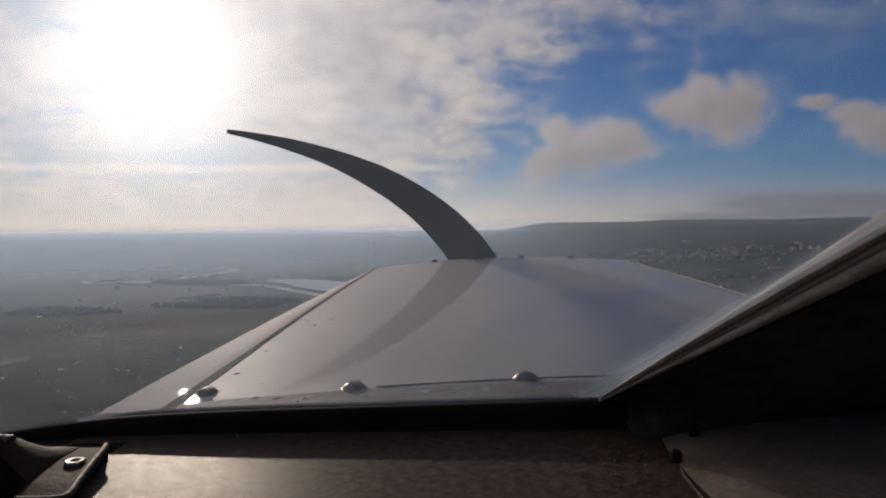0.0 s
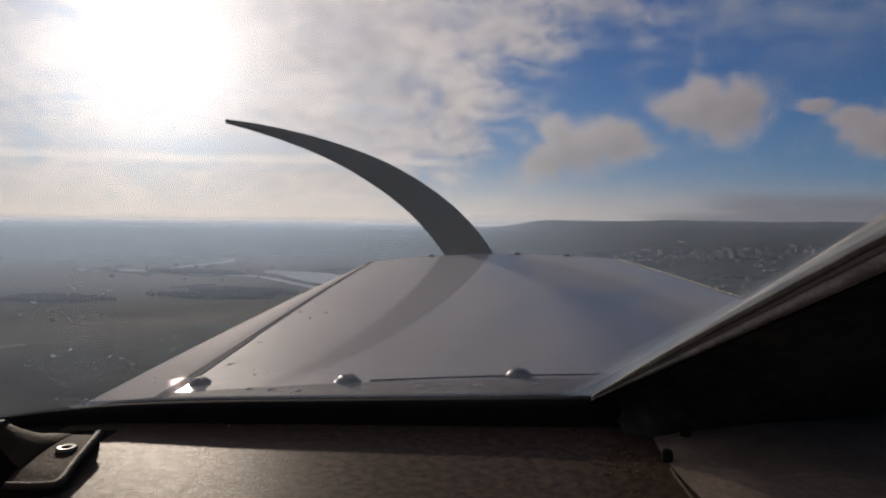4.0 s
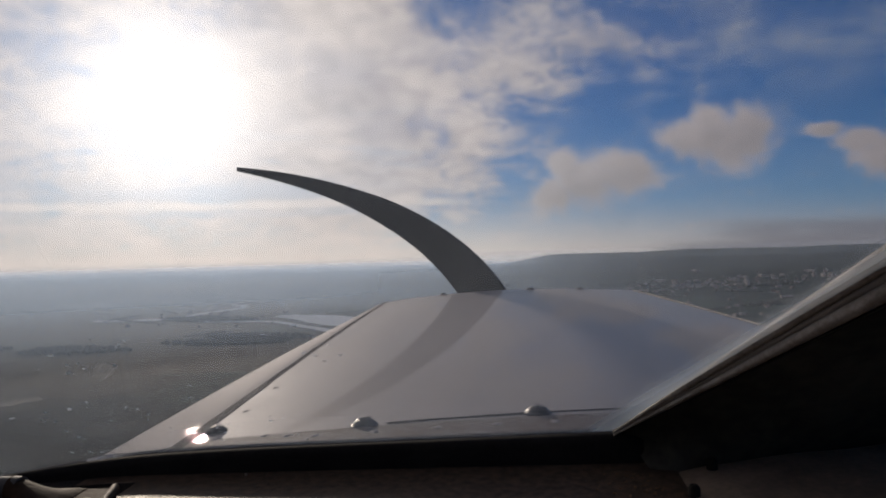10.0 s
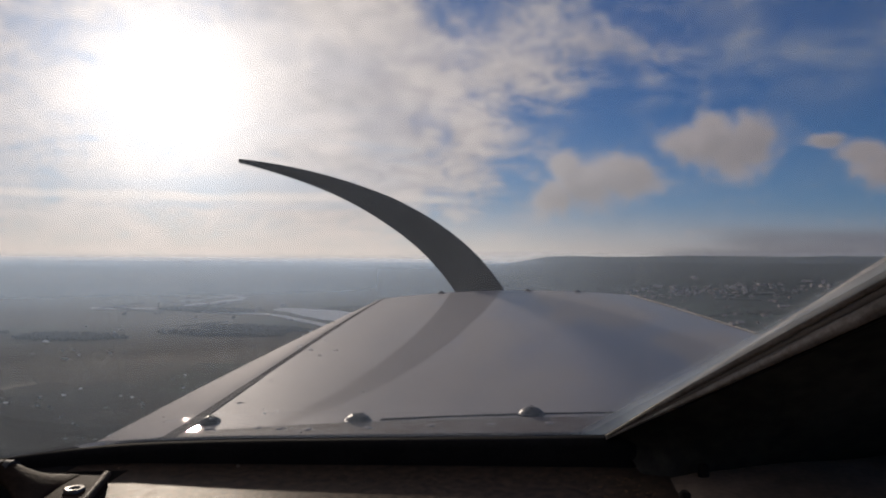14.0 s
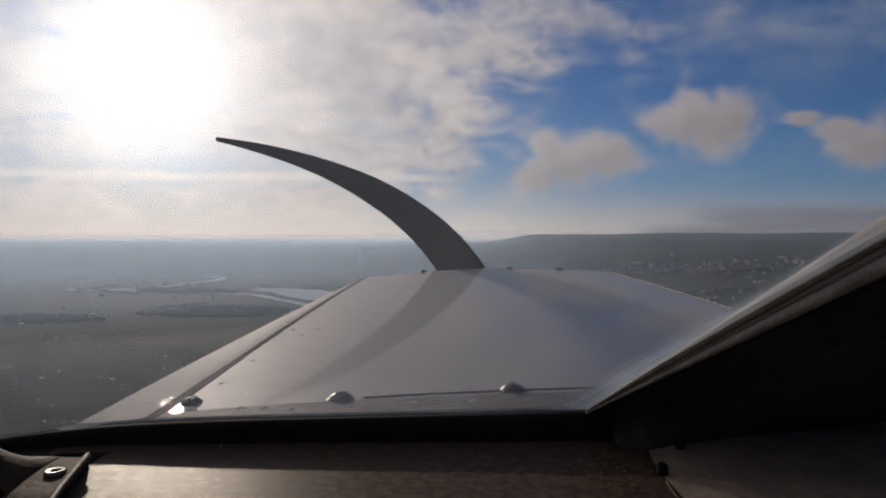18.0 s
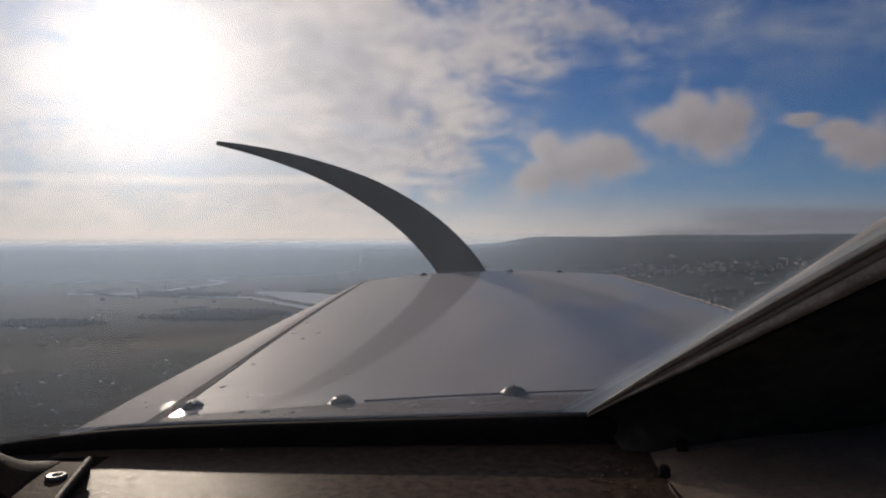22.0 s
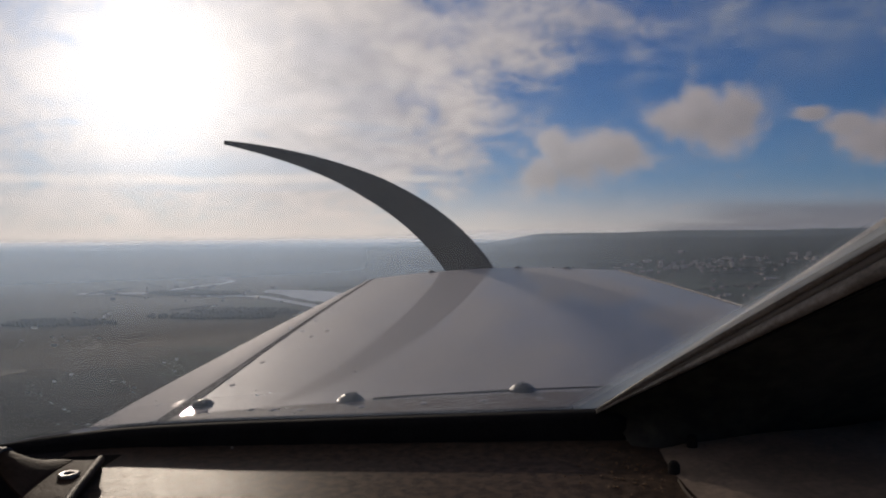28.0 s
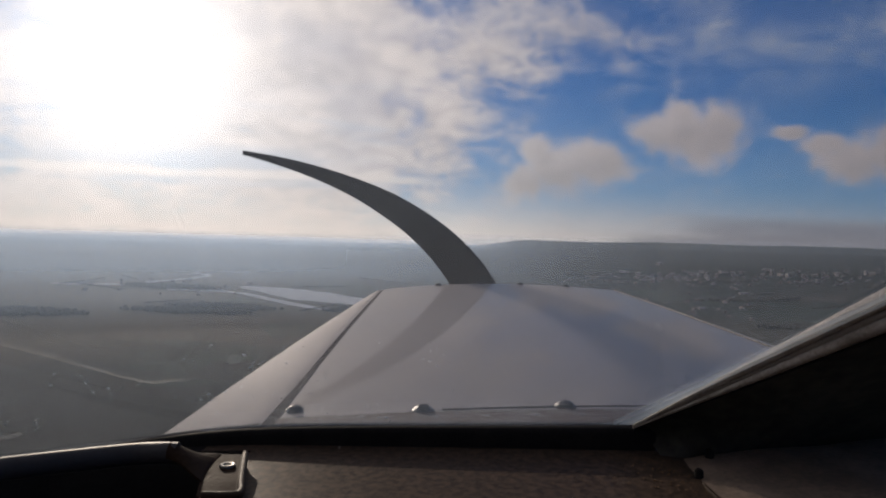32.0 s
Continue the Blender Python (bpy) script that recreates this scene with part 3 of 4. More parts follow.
for ob, at in zip(kinds + flats, ((940, 2730), (1000, 2850), (1090, 3010), (1256, 2523), (1700, 2986), (1330, 3040))):
    ob.matrix_world = pose(*at, land_z(*at), rz=rng.uniform(-40, 40))


def scatter(kind_list, centre, spread, count):
    for _ in range(count):
        x, y = rng.gauss(centre[0], spread[0]), rng.gauss(centre[1], spread[1])
        copy_thing(rng.choice(kind_list), pose(x, y, land_z(x, y), rz=rng.uniform(0, 180)))


scatter(kinds[:3], (1020, 2980), (220, 120), 62)
scatter(kinds[:3], (1620, 2930), (380, 130), 96)
scatter(kinds[:3], (1000, 2300), (130, 170), 24)
scatter(flats, (1650, 2980), (280, 80), 16)
scatter(flats, (1150, 3000), (160, 80), 7)
scatter(kinds[:3], (-1050, 2450), (220, 140), 22)
scatter(kinds[:3], (-1500, 2900), (420, 260), 26)
scatter(kinds[3:4], (-1500, 2900), (400, 300), 4)
scatter(kinds[3:4], (1300, 2800), (300, 300), 5)


def woods():
    """Hedges and copses, as many small uneven crowns."""
    base = bmesh.new()
    bmesh.ops.create_icosphere(base, subdivisions=1, radius=1.0)
    bv = np.array([v.co[:] for v in base.verts])
    bf = np.array([[v.index for v in f.verts] for f in base.faces])
    base.free()
    g = np.random.default_rng(5)
    allv, allf, count = [], [], 0

    def crown(x, y, r, h):
        nonlocal count
        j = 1 + g.normal(0, 0.22, bv.shape)
        allv.append(bv * j * np.array([r, r, h]) + np.array([x, y, land_z(x, y) + h * 0.75]))
        allf.append(bf + count * len(bv))
        count += 1

    for _ in range(26):                       # hedgerows
        a, r = g.uniform(-0.75, 0.75), g.uniform(1900, 3000)
        x, y, q = r * math.sin(a), r * math.cos(a), g.uniform(-1.2, 1.2)
        for k in range(int(g.uniform(30, 70))):
            crown(x + math.cos(q) * k * 4 + g.normal(0, 1.5), y + math.sin(q) * k * 4 + g.normal(0, 1.5), g.uniform(1.8, 3.2), g.uniform(1.8, 3.6))
    for _ in range(22):                        # woods, closed stands with ragged edges
        a, r = g.uniform(-0.8, 0.8), g.uniform(2000, 3300)
        cx, cy, lx, ly = r * math.sin(a), r * math.cos(a), g.uniform(70, 190), g.uniform(30, 80)
        for k in range(int(lx * 1.6)):
            ang, rad = g.uniform(0, 2 * math.pi), math.sqrt(g.uniform(0, 1)) * g.uniform(0.8, 1.1)
            crown(cx + math.cos(ang) * rad * lx, cy + math.sin(ang) * rad * ly, g.uniform(4, 7), g.uniform(4, 6.5))
    me = bpy.data.meshes.new("woods")
    me.from_pydata(np.concatenate(allv).tolist(), [], np.concatenate(allf).tolist())
    me.materials.append(M_LEAF)
    return tagged(new("woods", me), "dark bare hedges and copses between the fields", "trees", kind="stuff")


woods()


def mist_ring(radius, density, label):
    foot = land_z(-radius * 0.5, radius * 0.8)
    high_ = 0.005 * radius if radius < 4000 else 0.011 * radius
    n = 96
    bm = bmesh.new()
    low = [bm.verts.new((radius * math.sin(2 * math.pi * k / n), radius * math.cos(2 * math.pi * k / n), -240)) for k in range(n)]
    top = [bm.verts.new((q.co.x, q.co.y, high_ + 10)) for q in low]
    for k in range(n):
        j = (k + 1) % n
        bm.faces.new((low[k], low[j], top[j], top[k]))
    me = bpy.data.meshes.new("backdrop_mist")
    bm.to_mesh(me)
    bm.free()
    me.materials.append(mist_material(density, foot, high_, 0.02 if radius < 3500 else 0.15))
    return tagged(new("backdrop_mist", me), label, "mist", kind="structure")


# bluish curtains added at set distances in place of a depth of hazy air
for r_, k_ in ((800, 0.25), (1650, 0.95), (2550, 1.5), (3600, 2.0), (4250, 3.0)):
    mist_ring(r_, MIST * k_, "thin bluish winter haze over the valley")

# ------------------------------------------------------------------ the aircraft
TILT = -0.7
aircraft = thing("aircraft", "small single-engine aircraft in flight, grey cowling and black propeller", "aircraft", m=pose(0, 0, 0, TILT))
GLARE_Z = -0.1293


def lip_y(x):
    return 0.42 - 2.0 * min(0.0, max(x, -0.43) + 0.2) ** 2


def pane_y(x):
    return 0.42 - 0.4 * min(0.0, max(x, -0.43) + 0.25) ** 2


def lip_z(x):
    return -0.1124 + 0.024 * x - 0.15 * min(0.0, max(x, -0.42) + 0.12) ** 2


def cowl_x(s, w):
    return mix(mix(-0.216, -0.2085, w), mix(0.437, 0.431, w), s)


def cowl_point(s, w):
    """The top of the cowling: s from the pilot's side hinge to the other, w from the windscreen to the nose."""
    x = cowl_x(s, w)
    y0 = lip_y(x) + 0.010
    y = mix(y0, 1.65, w)
    near = -0.1125 - (0.112 if x < 0.16 else 0.15) * (x - 0.16) ** 2
    far = -0.0575 - (0.19 if x < 0.15 else 0.13) * (x - 0.15) ** 2
    return (x, y, mix(near, far, w) + 0.004 * math.sin(math.pi * w))


def at_cowl(x, y):
    """Height of the cowling's top at a place."""
    y0 = lip_y(x) + 0.010
    w = (y - y0) / (1.65 - y0)
    s = (x - cowl_x(0, w)) / (cowl_x(1, w) - cowl_x(0, w))
    return cowl_point(s, w)[2]


top = part("cowling_top", slab(cowl_point, 40, 40, (0, 0, -0.0016)), M_COWL, aircraft, "smooth grey painted cowling panel")


def cheek(sign, s):
    def fn(q, w):
        x, y, z = cowl_point(s, w)
        a, b = mix(0.33, 0.15, w ** 1.3), mix(0.30, 0.24, w)
        p = mix(0.15, math.pi / 2, q)
        return (x + sign * (0.002 + a * (math.sin(p) - 0.149)), y, z - 0.0006 - b * (0.9888 - math.cos(p)))
    return slab(fn, 20, 30, (-sign * 0.0016, 0, -0.0005))


def cheek_band(sign, s, w0, w1, lift):
    """A thin band over the side panel between two fractions of its length."""
    def fn(q, t):
        w = mix(w0, w1, t)
        x, y, z = cowl_point(s, w)
        a, b = mix(0.33, 0.15, w ** 1.3), mix(0.30, 0.24, w)
        p = mix(0.17, 1.2, q)
        return (x + sign * (0.002 + (a + lift) * (math.sin(p) - 0.149)), y, z - 0.0006 + lift - b * (0.9888 - math.cos(p)))
    return slab(fn, 24, 3, (-sign * 0.0006, 0, -lift - 0.0004))


left = part("cowling_side", cheek(-1, 0.0), M_COWL_SIDE, aircraft, "rounded grey cowling side panel")
part("cowling_side", cheek(1, 1.0), M_COWL_SIDE, aircraft, "rounded grey cowling side panel")


part("rear_band", cheek_band(-1, 0.0, 0.006, 0.030, 0.0011), M_STRIP, left, "narrow grey riveted joint strip")
part("gap", cheek_band(-1, 0.0, 0.0305, 0.0335, 0.0006), M_SEAM, left, "dark gap beside the joint strip")


def nose(s, w):
    x, y, z = cowl_point(s, 1.0)
    return (x, y + 0.006 + 0.05 * math.sin(w * 1.4), z - 0.0025 - 0.16 * (1 - math.cos(w * 1.4)))


part("nose_bowl", slab(nose, 30, 8, (0, -0.0015, 0)), M_COWL_SIDE, aircraft, "grey rounded nose bowl")


def strip_on_cowl(s, w0, w1, width, lift, n=60, taper=None):
    """A thin flat strip lying along the cowling."""
    def fn(q, t):
        w = mix(w0, w1, t)
        x, y, z = cowl_point(s, w)
        k = width * (taper(t) if taper else 1.0)
        return (x + (q - 0.5) * k, y, z + lift)
    return slab(fn, 2, n, (0, 0, -lift - 0.0012))


part("seam", strip_on_cowl(0.0, 0.05, 1.0, 0.0068, 0.0007), M_SEAM, top, "dark dirty hinge seam")
part("hinge_cover", strip_on_cowl(0.001, 0.003, 0.20, 0.0120, 0.0010, 24, lambda t: 1.0 - 0.46 * t ** 0.8), M_COVER, top, "dull grey hinge end cover")
part("hinge_wire", tube([Vector(cowl_point(1.0, w / 30)) + Vector((0.001, 0, 0.0004)) for w in range(31)], 0.0018, 8), M_SEAM, top)
knuckle = None
for i in range(44):
    w = 0.04 + 0.95 * i / 43
    p = Vector(cowl_point(1.0, w))
    d = (Vector(cowl_point(1.0, min(1, w + 0.01))) - Vector(cowl_point(1.0, min(1, w + 0.01) - 0.02))).normalized()
    m = Matrix.Translation(p + Vector((0.001, 0, 0.0012))) @ d.to_track_quat("Y", "Z").to_matrix().to_4x4()
    if knuckle is None:
        knuckle = part("hinge_knuckle", tube([(0, -0.0095, 0), (0, -0.009, 0), (0, 0.009, 0), (0, 0.0095, 0)], lambda t: 0.0008 if t in (0, 1) else 0.0015, 10), M_HINGE, top, "bright worn hinge knuckle")
        knuckle.matrix_local = m
    else:
        again(knuckle, m, top)

# rivets: flush heads along both hinges, low round heads along the rear edge
rivet = None


def rivet_at(x, y, size=1.0, parent=top):
    global rivet
    m = Matrix.Translation((x, y, at_cowl(x, y))) @ Matrix.Diagonal((size, size, size * (0.4 if size < 1 else 0.8), 1))
    if rivet is None:
        rivet = part("rivet", turned([(0.0036, -0.0006), (0.0036, 0.0004), (0.0030, 0.0012), (0.0016, 0.0018), (0.0003, 0.0020)], 12), M_RIVET, parent)
        rivet.matrix_local = m
    else:
        again(rivet, m, parent)


for i in range(13):
    yy = 0.56 + 0.088 * i
    rivet_at(-0.197 + 0.006 * i / 12, yy, 0.85)
for i in range(13):
    x, y, z = cowl_point(0, (0.56 + 0.088 * i - 0.43) / 1.22)
    o = again(rivet, Matrix.Translation((x - 0.014, y + 0.03, z - 0.0012 - 0.002)) @ Matrix.Diagonal((0.85, 0.85, 0.85, 1)), left)
for x in (-0.1526, -0.1344, -0.1121, -0.0678, -0.0229, 0.0204, 0.062, 0.104, 0.148, 0.195):
    rivet_at(x, 0.460 + 0.45 * max(0.0, -0.10 - x) ** 1.2, 1.15)
rivet_at(-0.1916, 0.478, 1.3)

# quarter-turn fasteners with domed heads
stud = None
for x, y, k in ((-0.0789, 0.4815, 1.0), (0.0525, 0.487, 1.0), (-0.2000, 0.501, 0.85), (0.19, 0.494, 1.0),
                (-0.055, 1.640, 1.0), (0.055, 1.640, 1.0), (0.168, 1.640, 1.0), (0.295, 1.640, 1.0)):
    m = Matrix.Translation((x, y, at_cowl(x, y))) @ Matrix.Diagonal((k * 0.90, k * 0.90, k * 0.98, 1))
    if stud is None:
        stud = part("fastener", turned([(0.0118, -0.0008), (0.0118, 0.0006), (0.0108, 0.0011), (0.0101, 0.0017), (0.0092, 0.0027), (0.0081, 0.0036), (0.0066, 0.0045), (0.0048, 0.0052), (0.0028, 0.0056), (0.0008, 0.0058)], 28), M_STEEL, top, "domed steel quarter-turn fastener")
        stud.matrix_local = m
        slot = part("slot", block(-0.0052, -0.0008, 0.0046, 0.0052, 0.0008, 0.0059), M_SEAM, stud, smooth=False)
        slot.matrix_local = pose(0, 0, 0, rz=35)
    else:
        o = again(stud, m, top)
        again(slot, pose(0, 0, 0, rz=35 + 50 * k), o)


def rear_strip(q, t):
    x = mix(-0.21, 0.40, q)
    y = mix(lip_y(x) + 0.014, 0.4745 + 0.012 * max(0, x), t)
    return (x, y, at_cowl(x, y) + 0.0011)


part("rear_strip", slab(rear_strip, 30, 4, (0, 0, -0.002)), M_STRIP, top, "narrow grey riveted joint strip")
part("gap", slab(lambda q, t: (mix(-0.062, 0.36, q), 0.482 + 0.016 * q + (t - 0.5) * 0.0034 * (0.55 + 0.3 * math.sin(9 * q) + 0.3 * math.sin(31 * q + 1)), at_cowl(mix(-0.062, 0.36, q), 0.482 + 0.016 * q) + 0.0007), 30, 1, (0, 0, -0.0018)), M_SEAM, top, "dark gap beside the joint strip")

# ---- propeller, standing still
PY = 1.80
HUB = Vector((0.137, PY, -0.165))
hub = part("propeller", turned([(0.02, -0.06), (0.06, -0.06), (0.068, -0.04), (0.068, 0.04), (0.055, 0.06), (0.02, 0.06)], 24), M_STEEL, aircraft, "propeller hub with two swept black blades")
hub.matrix_local = pose(*HUB, -90)


def blade():
    """A swept blade from the hub: a curved centre line, an aerofoil section that thins and narrows to the tip."""
    p0, p1, p2, p3 = (Vector(p) for p in ((0.092, 0, -0.150), (-0.005, 0, 0.075), (-0.25, 0, 0.235), (-0.648, 0, 0.306)))
    rings = []
    for i in range(33):
        t = i / 32
        c = p0 * (1 - t) ** 3 + p1 * 3 * t * (1 - t) ** 2 + p2 * 3 * t * t * (1 - t) + p3 * t ** 3
        d = ((p1 - p0) * (1 - t) ** 2 + (p2 - p1) * 2 * t * (1 - t) + (p3 - p2) * t * t).normalized()
        n = Vector((-d.z, 0, d.x))
        w = mix(0.125, 0.060, ease(t * 1.25)) * (1 - 0.80 * max(0.0, (t - 0.55) / 0.45) ** 1.4)
        th = mix(0.028, 0.006, t)
        pitch = mix(0.75, 0.25, t)
        ring = []
        for k in range(14):
            a = 2 * math.pi * k / 14
            e, f = math.cos(a) * w / 2, math.sin(a) * th / 2 * (1 - 0.35 * math.cos(a))
            ring.append(c - Vector((HUB.x, 0, HUB.z)) + n * (e + f * 0.2) + Vector((0, e * pitch * 0.5 + f, 0)))
        rings.append(ring)
    return loft(rings)


turn_back = pose(0, 0, 0, 90)
b1 = part("blade", blade(), M_BLADE, hub, "matt black swept propeller blade")
b1.matrix_local = turn_back
again(b1, turn_back @ pose(0, 0, 0, ry=180), hub)

# ---- windscreen, its trims and frame
SLOPE = math.tan(radians(28))
C0, C1 = Vector((0.093, 0.416, -0.1095)), Vector((0.190, 0.27, -0.003))


def bar_point(s):
    return C0 + (C1 - C0) * s


def pane_fn(q, t):
    slack = max(0.0, pane_y(mix(-0.72, 0.1, q)) - lip_y(mix(-0.72, 0.1, q)))
    run = mix(-1.6 * slack, 0.88, t)
    far_x = 0.093 + 0.097 * min(max(run, 0.0) / 0.146, 2.6)
    x = mix(-0.72, far_x, q)
    y = pane_y(x) - 0.001 - run
    s = min(max(run, 0.0) / 0.146, 2.6)
    crown = 0.0064 * ease(max(run, 0.0) / 0.03)
    lift = (0.0287 * s - crown) * max(0.0, (x + 0.18) / (far_x + 0.18)) ** 1.2
    d = max(0.0, -0.21 - x)
    drop = 0.25 * min(0.0, max(x, -0.21) + 0.05) ** 2 + (0.08 * d - 1.1 * d * d if d < 0.05 else 0.00275 - 0.03 * d)
    bow = crown - drop * ease(max(run, 0.0) / 0.03)
    return (x, y, lip_z(x) + 0.0022 + run * SLOPE + lift + bow)


pane = part("windscreen", slab(pane_fn, 36, 36, (0, 0.0006, 0.0025)), M_GLASS, aircraft, "clear dusty acrylic windscreen with wiping marks")
pane.visible_shadow = False
pane.data.materials.append(M_GLASS_OUT)
for p in pane.data.polygons:                 # outer skin of the sheet
    if p.index < 2 * 36 * 36 and p.index % 2:
        p.material_index = 1


def lip_fn(profile):
    rings = []
    for i in range(49):
        x = mix(-0.72, 0.112, i / 48)
        slack = max(0.0, pane_y(x) - lip_y(x))     # the trim reaches out to the pane where the lip bends back
        rings.append([(x, lip_y(x) + dy_ + (1.5 * slack if dy_ > 0.005 else 0.0), lip_z(x) + dz_ - (0.4 * slack if dy_ > 0.005 else 0.0)) for dy_, dz_ in profile])
    return loft(rings)


part("windscreen_trim", lip_fn([(0.000, -0.150), (-0.004, -0.022), (-0.0055, -0.004), (-0.004, -0.0005), (-0.001, 0.0006), (0.006, 0.0), (0.008, -0.022), (0.008, -0.150)]), M_TRIM, aircraft, "black rubber windscreen trim")
part("sill_edge", lip_fn([(0.0065, -0.003), (0.0065, 0.0008), (0.0085, 0.0016), (0.0115, 0.0010), (0.0115, -0.003)]), M_SEAM, aircraft, "thin dark sealed edge under the windscreen")


def bar(lo, hi, depth, mat, name, label):
    """One long bead of the diagonal frame, between the fractions lo and hi of its face."""
    rings = []
    for i in range(31):
        s = 2.6 * i / 30
        c = bar_point(s)
        w = mix(0.0035, 0.030, min(s, 2.0)) if s < 1 else 0.030 + 0.012 * (s - 1)
        up = Vector((-0.25, 0.12, 1.0)).normalized() * w
        back = Vector((-0.35, -0.9, 0.1)).normalized()
        ring = []
        for k in range(9):
            a = math.pi * k / 8
            ring.append(c + up * (mix(lo, hi, (1 - math.cos(a)) / 2) - 0.5) + back * depth * math.sin(a) * min(1, 0.25 + s))
        ring += [c + up * (hi - 0.5) - back * 0.006, c + up * (lo - 0.5) - back * 0.006]
        rings.append(ring)
    return part(name, loft(rings), mat, aircraft, label)


bar(0.64, 1.0, 0.003, M_FRAME, "frame_bead", "pale sealed edge of the windscreen")
bar(0.50, 0.64, 0.001, M_FRAME_DARK, "frame_groove", "dark groove in the window frame")
bar(0.23, 0.51, 0.005, M_FRAME, "frame_bead", "worn aluminium window frame bead")
bar(0.15, 0.23, 0.002, M_TRIM, "frame_edge", "black inner edge of the window frame")


def side_panel_fn(q, t):
    s = 2.6 * t
    c = bar_point(s)
    w = mix(0.0035, 0.031, min(s, 1.0))
    hi_ = c - Vector((-0.25, 0.12, 1.0)).normalized() * w * 0.20 + Vector((0.001, 0.006, 0))
    lo_ = Vector((0.113 + 0.078 * s, 0.396 + 0.0105 * s, GLARE_Z - 0.002 + 0.0052 * s))
    return hi_.lerp(lo_, q) + Vector((0.004, 0.010, 0)) * math.sin(math.pi * q)


part("side_panel", slab(side_panel_fn, 12, 24, (0.004, 0.002, 0)), M_PANEL, aircraft, "dark mottled side panel below the window frame")

# ---- glareshield and what is fixed to it
dash = part("glareshield", slab(lambda q, t: (mix(-0.70, 0.50, q), mix(0.10, lip_y(mix(-0.70, 0.50, q)) - 0.003, t), GLARE_Z - 0.060 * ease((-0.212 - mix(-0.70, 0.50, q)) / 0.012) * ease((0.95 - t) / 0.1) + 0.0012 * math.sin(7 * q + 3 * t)), 96, 20, (0, 0, -0.006)), M_DASH, aircraft, "dark grained vinyl glareshield, shining in the sun")
dash.data.materials.append(M_TRIM)
for p in dash.data.polygons:                 # sunk faces beside the bracket are blackened for the shade there
    if p.center.x < -0.213 and (p.center.z < GLARE_Z - 0.004 or p.center.x < -0.245):
        p.material_index = 1
grit = random.Random(3)
flake = None
for i in range(130):
    x, y = grit.gauss(0.104, 0.010 + 0.006 * (i % 3)), grit.gauss(0.352, 0.024)
    if x > 0.118:
        continue
    m = pose(x, y, GLARE_Z + 0.0012, rz=grit.uniform(0, 360)) @ Matrix.Diagonal((grit.uniform(0.15, 1.1) ** 2, grit.uniform(0.15, 1.0) ** 2, 0.5, 1))
    if flake is None:
        flake = part("flake", turned([(0.0010, -0.0004), (0.0011, 0.0003), (0.0004, 0.0007)], 5), M_RUST, dash, "rusty brown flake of grit")
        flake.matrix_local = m
    else:
        again(flake, m, dash)
for x, y in ((-0.1445, 0.408),):
    part("crumb", block(x - 0.0009, y - 0.0007, GLARE_Z, x + 0.0009, y + 0.0007, GLARE_Z + 0.0016, 0.0004), M_CHALK, dash, "pale crumb on the glareshield")
bolt = part("panel_bolt", tube([(0.1225, 0.356, GLARE_Z - 0.001), (0.1225, 0.356, GLARE_Z + 0.006), (0.1225, 0.356, GLARE_Z + 0.0075)], lambda t: 0.0032 if t < 0.9 else 0.002, 10), M_TRIM, aircraft, "short black bolt end beside the side panel")


def ledge_fn(q, t):
    x = mix(0.120, 0.46, q)
    y = mix(0.05, min(0.3955 + 0.135 * (x - 0.12), 0.425), t)
    return (x, y, GLARE_Z - 0.001 + 0.067 * (x - 0.115) * t + 0.004 * ease(q * 16) + 0.0012 * math.sin(23 * q + 9 * t))


part("side_ledge", slab(ledge_fn, 30, 20, (0, 0, -0.012)), M_LEDGE, aircraft, "brownish dark ledge beside the glareshield")
again(bolt, Matrix.Translation((0.0235, 0.036, 0.004)), aircraft)
part("worn_edge", tube([(0.1215, 0.345, GLARE_Z + 0.0005), (0.1195, 0.332, GLARE_Z + 0.001), (0.1185, 0.305, GLARE_Z + 0.0005)], 0.0011, 8), M_RIM, aircraft, "pale worn edge of the side panel")

# grab handle: bent tube and a bolted plate
def smooth_line(pts, n=8):
    """A round curve through a few points."""
    pts = [Vector(p) for p in pts]
    out = []
    for i in range(len(pts) - 1):
        p0, p1, p2, p3 = (pts[min(max(i + d, 0), len(pts) - 1)] for d in (-1, 0, 1, 2))
        for k in range(n):
            t = k / n
            out.append(0.5 * (2 * p1 + (p2 - p0) * t + (2 * p0 - 5 * p1 + 4 * p2 - p3) * t * t + (3 * p1 - p0 - 3 * p2 + p3) * t ** 3))
    return out + [pts[-1]]


handle = part("grab_handle", tube(smooth_line([(-0.4844, 0.2005, -0.1101), (-0.4192, 0.2588, -0.1143), (-0.3414, 0.3133, -0.1162), (-0.285, 0.3455, -0.1172), (-0.260, 0.346, -0.1154), (-0.2485, 0.346, -0.1154)]), 0.0075, 18), M_TUBE, aircraft, "black tubular grab handle")


def plate_fn(q, t):
    y = mix(0.297 + 0.006 * (2 * q - 1) ** 2, 0.370, t)
    x = mix(-0.2350, -0.2076, q) + 0.239 * (0.3677 - y)
    z = -0.1262 + 0.0030 * t - 0.006 * max(0, (0.3 - t)) + 0.0012 * (q > 0.94)
    return (x, y, z)


part("bracket_plate", slab(plate_fn, 24, 16, (0, 0, -0.0090)), M_PLATE, handle, "scuffed brownish metal bracket plate")


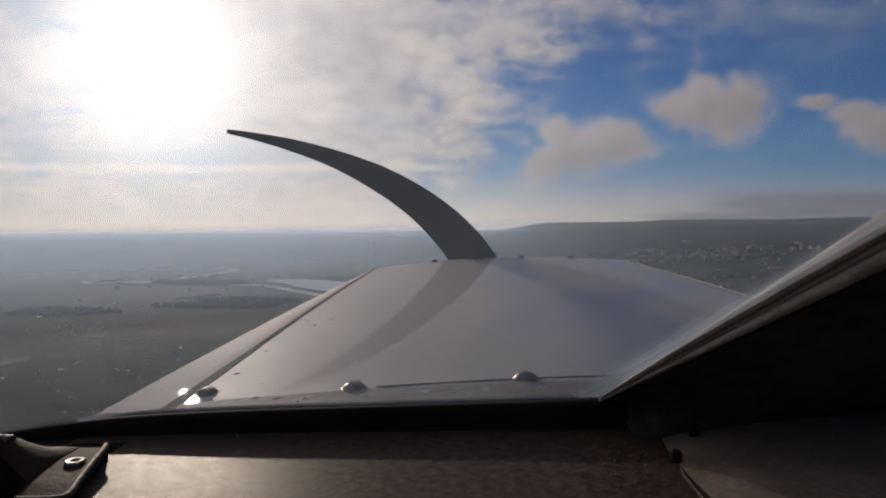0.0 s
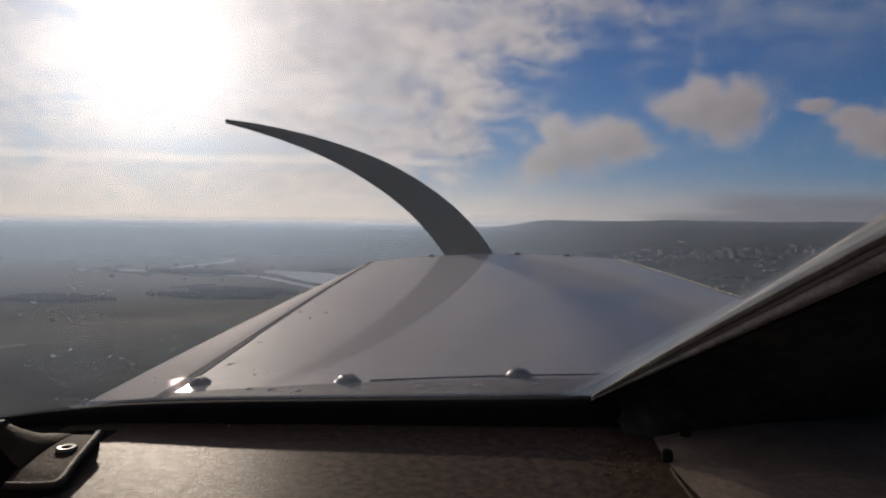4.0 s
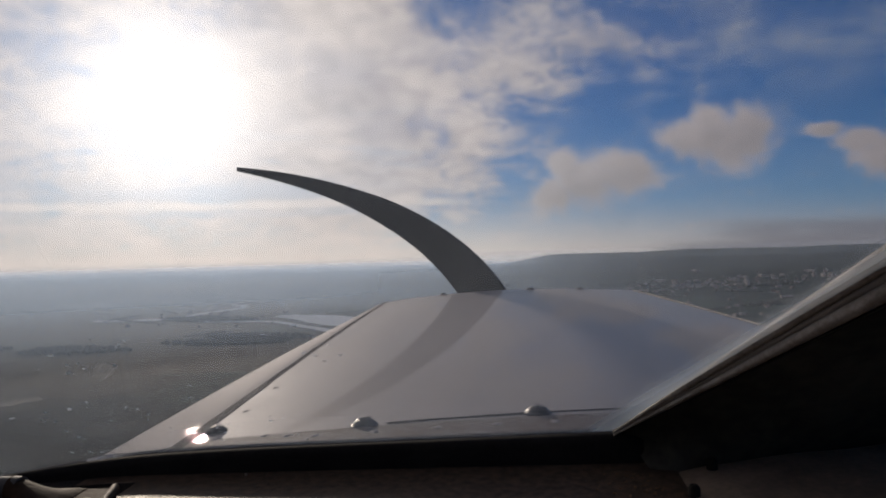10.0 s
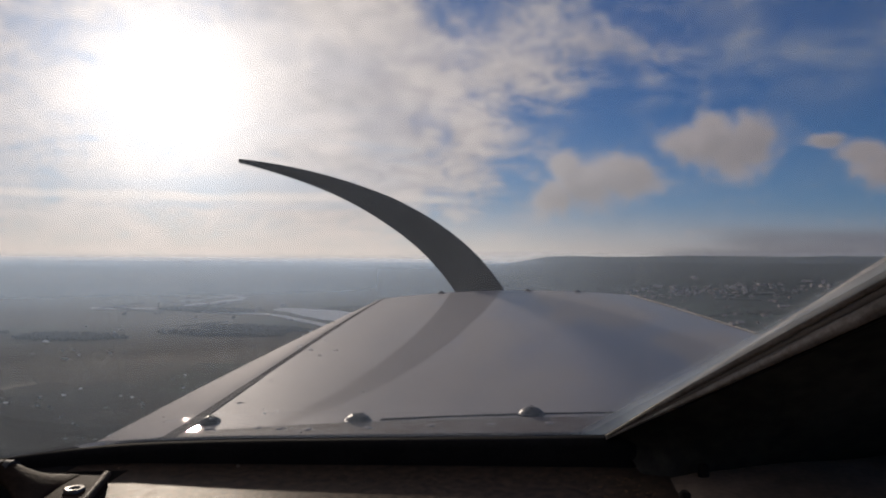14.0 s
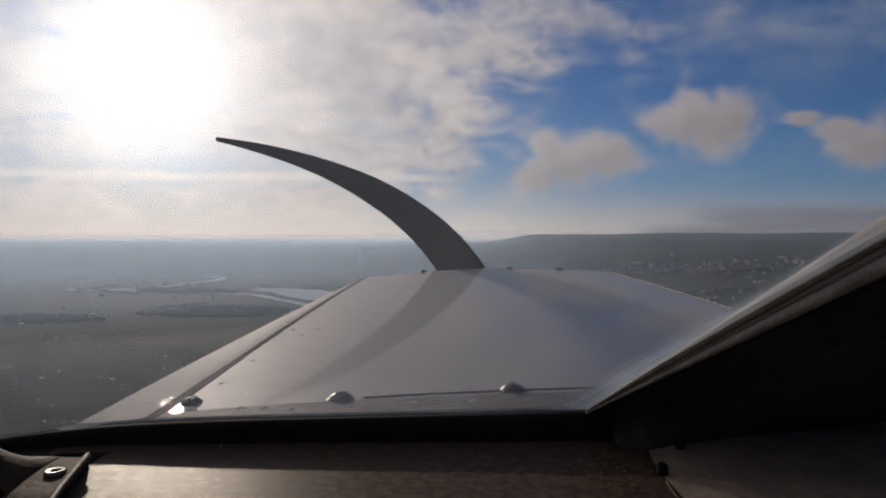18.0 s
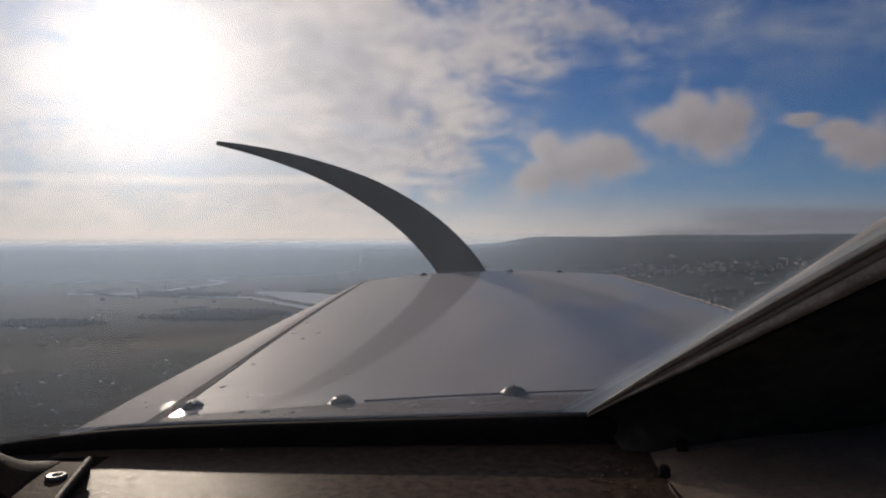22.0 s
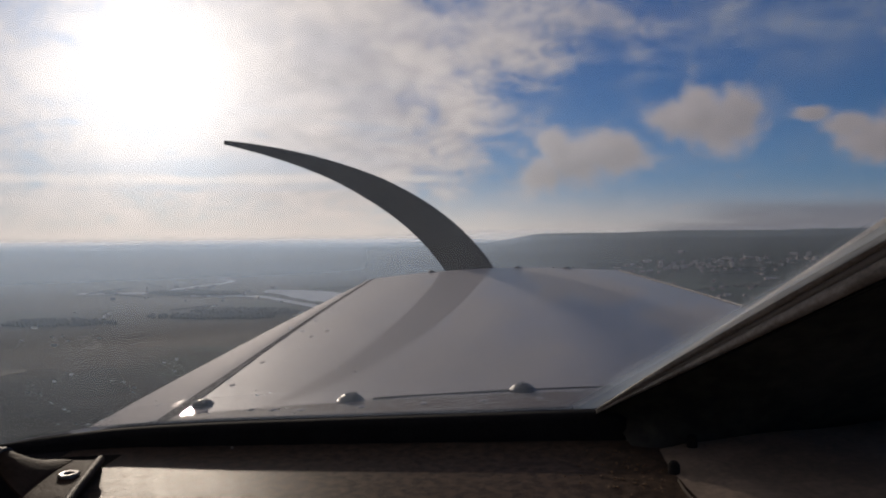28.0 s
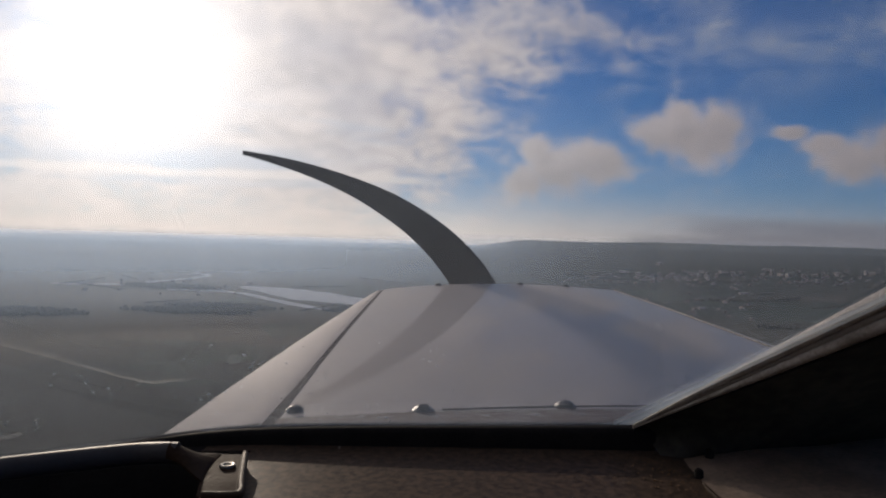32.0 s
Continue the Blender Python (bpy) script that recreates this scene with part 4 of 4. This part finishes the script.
def web_fn(q, t):
    """The handle's end, flattened from the round tube into the flat bracket plate."""
    th = radians(mix(-15, 178, t))
    x1, y1, z1 = plate_fn(0.06 + 0.30 * (1 - t) ** 2, 1 - 0.72 * t)
    e = mix(q, q * q * (3 - 2 * q), 0.6)
    return (mix(-0.2535, x1, q), mix(0.346 + 0.0078 * math.cos(th), y1, e), mix(-0.1154 + 0.0078 * math.sin(th), z1 + 0.0004, mix(q, q ** 1.7, t)))


part("handle_web", slab(web_fn, 20, 24, (0.0002, 0, -0.0018)), M_PLATE, handle, "brownish web joining the handle to its bracket")
part("plate_rim", tube(smooth_line([(-0.2150, 0.3005, -0.1262), (-0.1965, 0.3005, -0.1258), (-0.1920, 0.3045, -0.1255), (-0.1972, 0.3240, -0.1245), (-0.2076, 0.3677, -0.1218)]), 0.0024, 12), M_RIM, handle, "worn raised rim of the bracket")
washer = part("washer", turned([(0.0026, 0.0004), (0.0034, 0.0018), (0.0050, 0.0020), (0.0060, 0.0010), (0.0060, -0.0012), (0.0026, -0.0012)], 24), M_WASHER, handle, "shiny ring washer")
washer.matrix_local = pose(-0.2140, 0.3472, -0.1238) @ Matrix.Diagonal((0.92, 0.92, 0.7, 1))
eye = part("screw", turned([(0.0026, -0.001), (0.0024, 0.0004), (0.0005, 0.0002)], 14), M_TRIM, handle, "dark countersunk screw")
eye.matrix_local = pose(-0.2140, 0.3472, -0.1236)
# black block added where shade fills the space below the handle
part("hood_recess", block(-0.69, 0.11, -0.190, -0.222, 0.350, -0.152, 0.003), M_TRIM, handle, "black block for the shade under the handle")

# ---- the rest of the cabin, which closes the place round the camera
part("instrument_panel", block(-0.70, 0.07, -0.62, 0.60, 0.10, GLARE_Z - 0.004, 0.004), M_CABIN, aircraft, "black instrument panel below the glareshield")
part("cabin_floor", block(-0.74, -1.7, -0.80, 0.74, 0.42, -0.77), M_CABIN, aircraft)
part("cabin_wall", block(-0.76, -1.7, -0.77, -0.73, -0.02, 0.33), M_CABIN, aircraft)
part("cabin_wall", block(0.60, -1.7, -0.77, 0.63, 0.16, -0.04), M_CABIN, aircraft)     # below the side window
part("door_pillar", block(0.60, -1.7, -0.04, 0.63, -0.95, 0.33), M_CABIN, aircraft)
part("cabin_wall", block(0.16, 0.10, -0.77, 0.60, 0.13, -0.135), M_CABIN, aircraft)
part("rear_bulkhead", block(-0.76, -1.74, -0.80, 0.63, -1.70, 0.37), M_CABIN, aircraft)
part("cabin_roof", slab(lambda q, t: (mix(-0.76, 0.63, q), mix(-1.74, -0.44, t), 0.37 - 0.07 * t + 0.03 * math.sin(math.pi * q)), 16, 8, (0, 0, 0.02)), M_CABIN, aircraft)
part("cabin_wall", block(-0.76, -0.02, -0.77, -0.73, 0.30, -0.15), M_CABIN, aircraft)
part("firewall", block(-0.70, 0.425, -0.62, 0.62, 0.428, -0.16), M_CABIN, aircraft)


def fuselage_side(sign):
    """Outer skin of the fuselage, open above where the windscreen stands."""
    def fn(q, t):
        y = mix(-1.76, 0.43, t)
        hi = mix(0.37, -0.15, ease((y + 0.06) / 0.16)) if sign < 0 else mix(mix(0.37, -0.04, ease((y + 1.0) / 0.08)), -0.15, ease((y - 0.14) / 0.12))
        z = mix(-0.82, hi, q)
        half = mix(0.78, 0.70, ease((y - 0.1) / 0.33)) if sign < 0 else 0.645
        return (sign * (half + 0.04 * math.sin(math.pi * (z + 0.82) / 1.12)), y, z)
    return slab(fn, 10, 24, (-sign * 0.002, 0, 0))


part("fuselage_side", fuselage_side(-1), M_COWL_SIDE, aircraft, "grey painted fuselage side")
part("fuselage_side", fuselage_side(1), M_COWL_SIDE, aircraft, "grey painted fuselage side")
part("fuselage_roof", slab(lambda q, t: (mix(-0.79, 0.655, q), mix(-1.76, -0.445, t), 0.395 - 0.07 * t + 0.05 * math.sin(math.pi * q)), 16, 10, (0, 0, 0.002)), M_COWL_SIDE, aircraft, "grey painted cabin roof")
